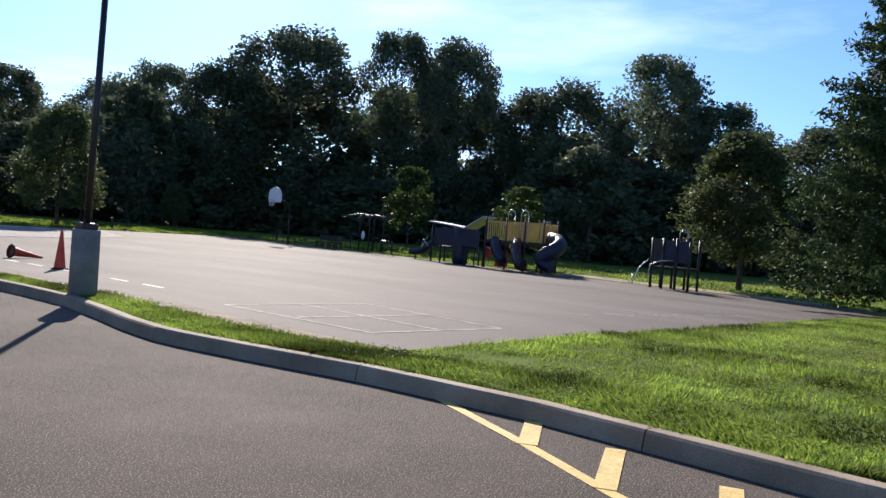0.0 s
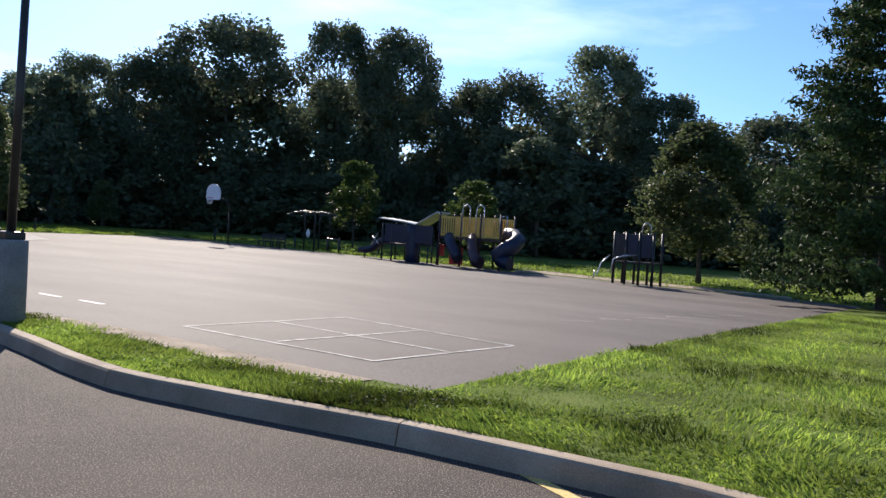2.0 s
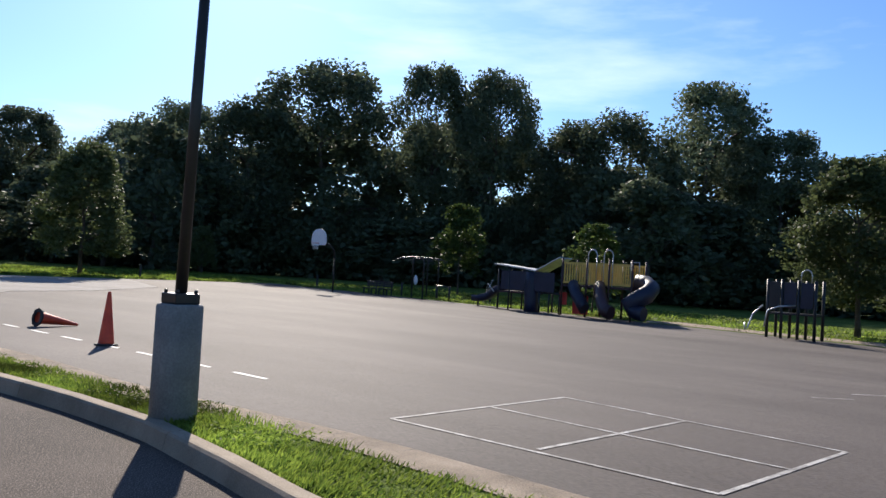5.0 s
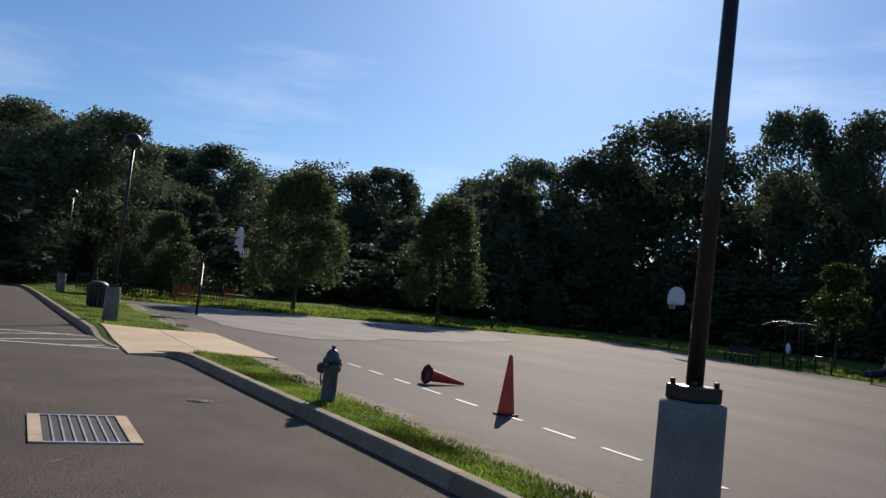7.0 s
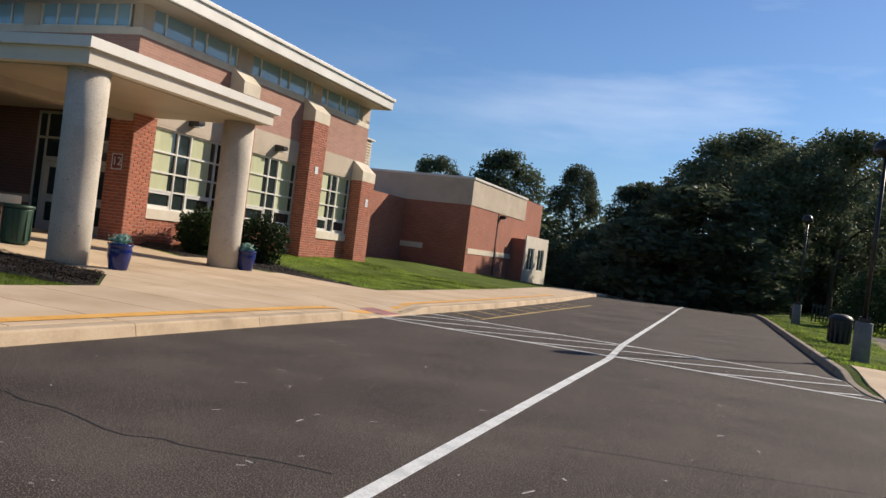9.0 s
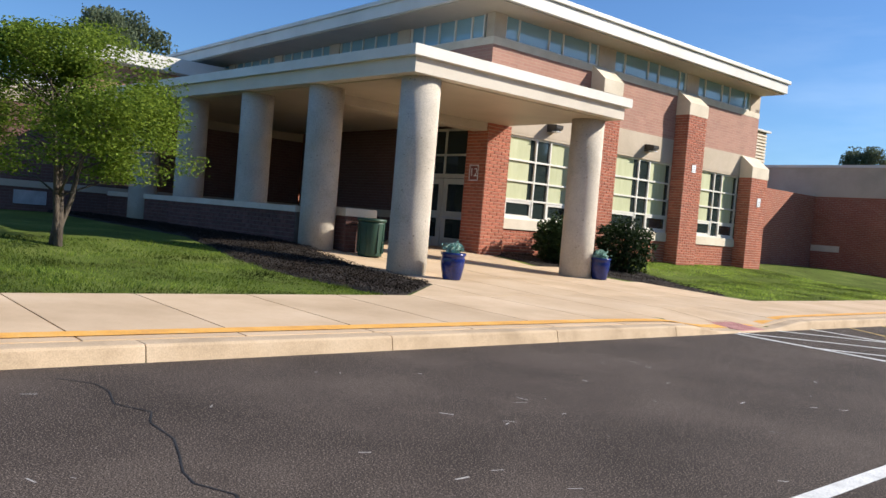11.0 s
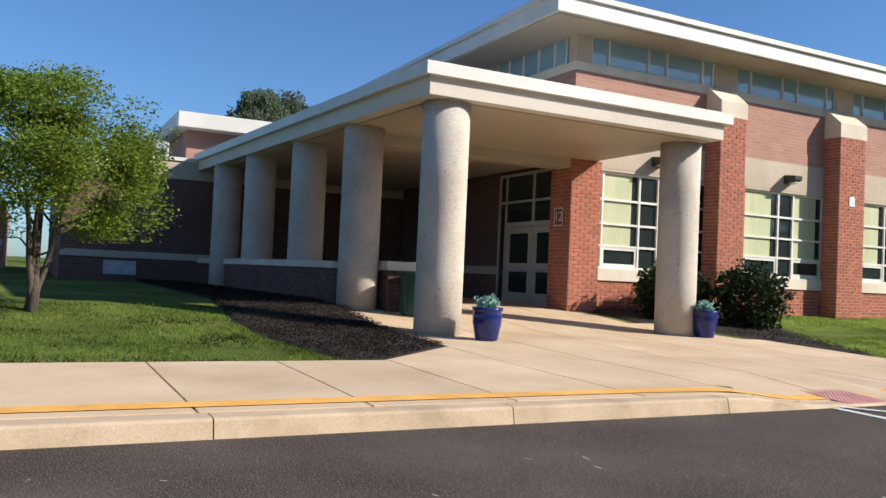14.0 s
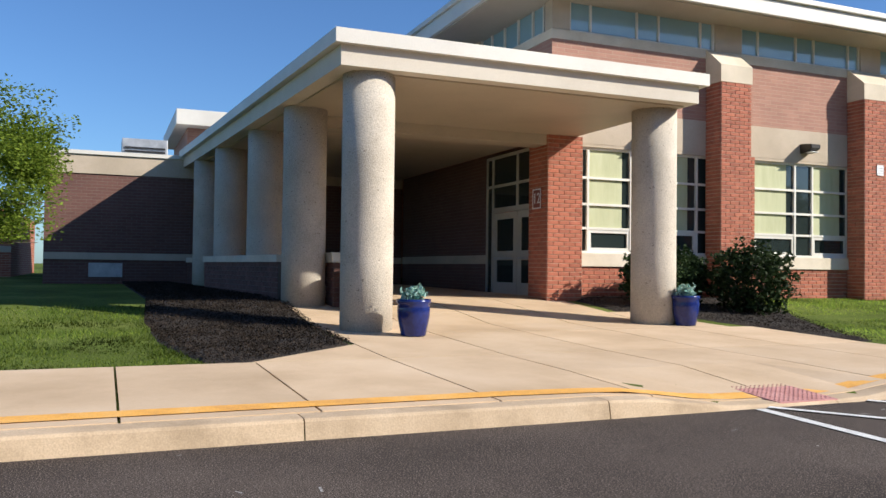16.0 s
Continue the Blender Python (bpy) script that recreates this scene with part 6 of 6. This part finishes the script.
iron = thing("picket_fence", "dark picket fence before the woodland", "fence", m=Matrix.Translation((6.2, 60.5, land(6.2, 60.5))))
part("rail", boxes((0, 9, -0.03, 0.03, 0.25, 0.31)), METAL_DARK, iron)
part("rail", boxes((0, 9, -0.03, 0.03, 0.95, 1.01)), METAL_DARK, iron)
for k in range(46):
    part("picket", boxes((0.2 * k - 0.035, 0.2 * k + 0.035, -0.045, -0.03, 0.05, 1.15)), METAL_DARK, iron)
for k, (x, y) in enumerate([(30.9, 52.6), (41.6, 47.5), (44.0, 34), (46, 9), (48, 5.5), (50, 2.5)]):
    st = thing("field_post", "short dark post at the edge of the field", "post", "posts at the field edge", Matrix.Translation((x, y, land(x, y))))
    part("shaft", boxes((-0.06, 0.06, -0.06, 0.06, -0.1, 0.8), bevel=0.01), BIN_DARK, st)
    part("cap", boxes((-0.075, 0.075, -0.075, 0.075, 0.8, 0.84), bevel=0.01), BIN_DARK, st)
sign = thing("road_sign", "small white roadside sign on a post", "sign", m=Matrix.Translation((-7.9, 84, land(-7.9, 84))))
part("post", tube([(0, 0, -0.1), (0, 0, 1.9)], 0.03, 8), GALV, sign)
part("plate", boxes((-0.3, 0.3, -0.045, -0.033, 1.1, 1.9), bevel=0.004), BOARD, sign)


# ---- things by the entrance ----
def planter(x, y):
    root = thing("planter", "glossy cobalt blue pot with pale teal succulents", "planter", "blue pots by the columns", Matrix.Translation((x, y, walk_z(x, y))))
    part("pot", lathe([(0.19, 0), (0.2, 0.02), (0.255, 0.3), (0.262, 0.44), (0.25, 0.5), (0.275, 0.53), (0.275, 0.58), (0.24, 0.58), (0.23, 0.5), (0.01, 0.5)], 32), BLUE_GLAZE, root)
    g = np.random.default_rng(int(abs(x * 100)))
    p = g.normal(size=(420, 3)) * np.array([0.075, 0.075, 0.05]) + np.array([0, 0, 0.66])
    p[:, 2] = np.maximum(p[:, 2], 0.52)
    ob = tagged(new("succulent", leaf_mesh("succulent", p, 0.06, g, TEAL)), kind="stuff")
    ob.parent = root
    part("soil", lathe([(0.225, 0.5), (0.225, 0.53), (0.01, 0.54)], 24), MULCH, root)


planter(-10.22, 23.6)
planter(-10.95, 29.5)


def rubbish_bin(x, y):
    root = thing("rubbish_bin", "dark green ribbed rubbish bin under the canopy", "rubbish bin", m=Matrix.Translation((x, y, walk_z(x, y))))
    part("body", lathe([(0.29, 0), (0.3, 0.04), (0.33, 0.8), (0.33, 0.84)], 28), GREEN_BIN, root)
    part("rim", lathe([(0.33, 0.84), (0.365, 0.85), (0.365, 0.91), (0.33, 0.92), (0.3, 0.9)], 28), GREEN_BIN, root)
    part("liner", lathe([(0.31, 0.84), (0.31, 0.8), (0.01, 0.78)], 24), RUBBER, root)
    for k in range(12):
        part("rib", boxes((-0.02, 0.02, 0.3, 0.335, 0.08, 0.78)), GREEN_BIN, root).matrix_basis = Matrix.Rotation(k * math.pi / 6, 4, "Z")


rubbish_bin(-13.5, 23.74)

pad = thing("tactile_paving", "worn pinkish tactile pad with raised domes at the crossing", "tactile paving", m=Matrix.Translation((-4.85, 25.85, walk_z(-4.85, 25.85))) @ Matrix.Rotation(math.atan((walk_z(-5.25, 25.85) - walk_z(-4.5, 25.85)) / 0.75), 4, "Y"))
part("plate", boxes((-0.42, 0.36, -0.4, 0.4, -0.03, 0.014)), PAD, pad)
dm = bmesh.new()
for i in range(12):
    for j in range(12):
        lathe([(0.014, 0.016), (0.009, 0.021), (0.002, 0.022)], 6, dm, Matrix.Translation((-0.38 + 0.062 * i, -0.355 + 0.0645 * j, 0)))
tagged(part("domes", dm, PAD, pad), kind="stuff")


def wall_lamp(x, y, z):
    root = thing("wall_lamp", "dark bronze wedge-shaped wall lamp", "wall lamp", "wall lamps", Matrix.Translation((x, y, z)))
    bm = bmesh.new()
    prof = [(0, -0.12), (0.16, -0.12), (0.42, -0.02), (0.42, 0.1), (0.1, 0.14), (0, 0.14)]
    a = [bm.verts.new((u, -0.17, w)) for u, w in prof]
    b = [bm.verts.new((u, 0.17, w)) for u, w in prof]
    bm.faces.new(a)
    bm.faces.new(b[::-1])
    for i in range(6):
        bm.faces.new((a[i], a[(i + 1) % 6], b[(i + 1) % 6], b[i]))
    bmesh.ops.recalc_face_normals(bm, faces=bm.faces)
    bmesh.ops.bevel(bm, geom=bm.edges[:], offset=0.012, segments=1, affect="EDGES")
    part("housing", bm, BRONZE, root)
    part("lens", boxes((0.17, 0.4, -0.13, 0.13, -0.115, -0.1)), BOARD, root)


wall_lamp(FX + 0.01, 37.2, 4.82)
wall_lamp(FX + 0.01, 31.9, 4.82)
wall_lamp(-14.4 + 0.002, 65.2, 4.45)


SIGN_RED = material("sign_red", [(0.16, 0.04, 0.03), (0.2, 0.05, 0.038), (0.23, 0.06, 0.045)], 2.0, 40, 0.5, 0.05, 0.001, spread=0.06)


def number_sign():
    root = thing("door_number_sign", "dark red sign with white number 12 on the brick pier", "sign", m=Matrix.Translation((-15.3, 28.63, 3.05)) @ Matrix.Rotation(radians(90), 4, "X"))
    part("plate", boxes((-0.2, 0.2, -0.24, 0.24, 0.0, 0.02)), SIGN_RED, root)
    part("border", boxes((-0.2, 0.2, 0.21, 0.24, 0.02, 0.026), (-0.2, 0.2, -0.24, -0.21, 0.02, 0.026), (-0.2, -0.17, -0.21, 0.21, 0.02, 0.026), (0.17, 0.2, -0.21, 0.21, 0.02, 0.026)), BOARD, root)
    t = bpy.data.curves.new("digits", "FONT")
    t.body, t.size, t.extrude, t.align_x, t.align_y = "12", 0.36, 0.003, "CENTER", "CENTER"
    ob = new("digits", t)
    t.materials.append(BOARD)
    ob.parent, ob.location = root, (0, 0, 0.024)


number_sign()
for y, z, h in ((39.5, 4.3, 0.3), (44.55, 3.4, 0.36)):
    plate = thing("wall_sign", "small pale notice plate on a brick pilaster", "sign", m=Matrix.Translation((FX + PIL_DEEP + 0.02, y - 0.05, z)))
    part("plate", boxes((0, 0.012, -0.13, 0.13, -h / 2, h / 2), bevel=0.003), BOARD, plate)
    part("bars", boxes(*[(0.012, 0.014, -0.09, 0.09, -h / 2 + 0.05 + 0.07 * k, -h / 2 + 0.08 + 0.07 * k) for k in range(3)]), GALV, plate)
litter = thing("litter", "small crumpled white litter on the grass", "litter", m=Matrix.Translation((7.3, 46.5, land(7.3, 46.5) + 0.05)))
bm = bmesh.new()
bmesh.ops.create_icosphere(bm, subdivisions=2, radius=0.13)
for v in bm.verts:
    v.co *= 0.6 + 0.5 * noise.noise(v.co * 9)
    v.co.z *= 0.5
part("paper", bm, BOARD, litter)

SEAL = material("crack_seal", [(0.012, 0.011, 0.011), (0.018, 0.017, 0.016), (0.026, 0.024, 0.023)], 3.0, 40, 0.7, 0.2, 0.003, spread=0.2)
cracks = bmesh.new()
g = np.random.default_rng(77)
for start, way, n in (((-4.0, 14.0), (0.3, 0.03), 16), ((1.4, 16.4), (0.3, 0.05), 12)):
    pts, p = [], np.array(start, dtype=float)
    for _ in range(n):
        pts.append(tuple(p))
        p = p + np.array(way) * g.uniform(0.6, 1.2) + g.normal(size=2) * 0.07
    band(pts, 0.014, on_road(0.003), cracks)
structure("road_cracks", cracks, SEAL, "fine dark cracks in the asphalt", "road crack")
specks = bmesh.new()
for _ in range(150):
    x, y = g.uniform(-4.3, 3.4), g.uniform(11, 31)
    d = g.normal(size=2) * 0.05
    band([(x, y), (x + d[0] + 0.03, y + d[1] + 0.02)], g.uniform(0.008, 0.02), on_road(0.003), specks)
structure("road_scuffs", specks, LINE_FADED, "small pale scuffs and paint specks on the asphalt", "road mark")

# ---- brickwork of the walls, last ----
# low wall bricks: a darker copy of the red brick, shade included
BRICK_SHADE = material("shaded_brick", [(0.085, 0.04, 0.034), (0.12, 0.054, 0.045), (0.155, 0.07, 0.057)], 5.0, 60, 0.85, 0.5, 0.004, spread=0.2, piece=0.16)
pier_bricks = Brickwork(school, 300)
pier_bricks.wall((PIER[1], PIER[2], 0), UY, PIER[3] - PIER[2], NX, 0.6, 4.55)
pier_bricks.wall((PIER[0], PIER[2], 0), UX, PIER[1] - PIER[0], NY, 0.6, 4.55)
for y, half, top in PILASTERS:
    pier_bricks.wall((FX + PIL_DEEP, y - half, 0), UY, 2 * half, NX, 0.5, top)
    pier_bricks.wall((FX, y - half, 0), UX, PIL_DEEP, NY, 0.5, top)
for a, b in BAYS:
    pier_bricks.wall((FX - 0.006, a, 0), UY, b - a, NX, 0.5, 1.45)
for a, b in zip(edges[::2], edges[1::2]):
    lo = max(a, 29.6)
    if b - lo > 0.05:
        pier_bricks.wall((FX, lo, 0), UY, b - lo, NX, 0.5, 4.5)
wall_u, wall_v = Vector((-5.95, -0.8, 0)).normalized(), Vector((-4.9, -0.65, 0)).normalized()
pier_bricks.close()
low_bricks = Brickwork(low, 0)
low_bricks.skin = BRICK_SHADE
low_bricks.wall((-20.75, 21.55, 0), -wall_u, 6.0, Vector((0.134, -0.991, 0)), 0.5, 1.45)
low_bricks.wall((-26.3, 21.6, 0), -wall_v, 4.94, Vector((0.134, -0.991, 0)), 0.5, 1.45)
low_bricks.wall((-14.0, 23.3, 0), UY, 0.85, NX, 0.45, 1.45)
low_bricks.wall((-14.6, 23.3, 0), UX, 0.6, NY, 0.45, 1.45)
low_bricks.close()
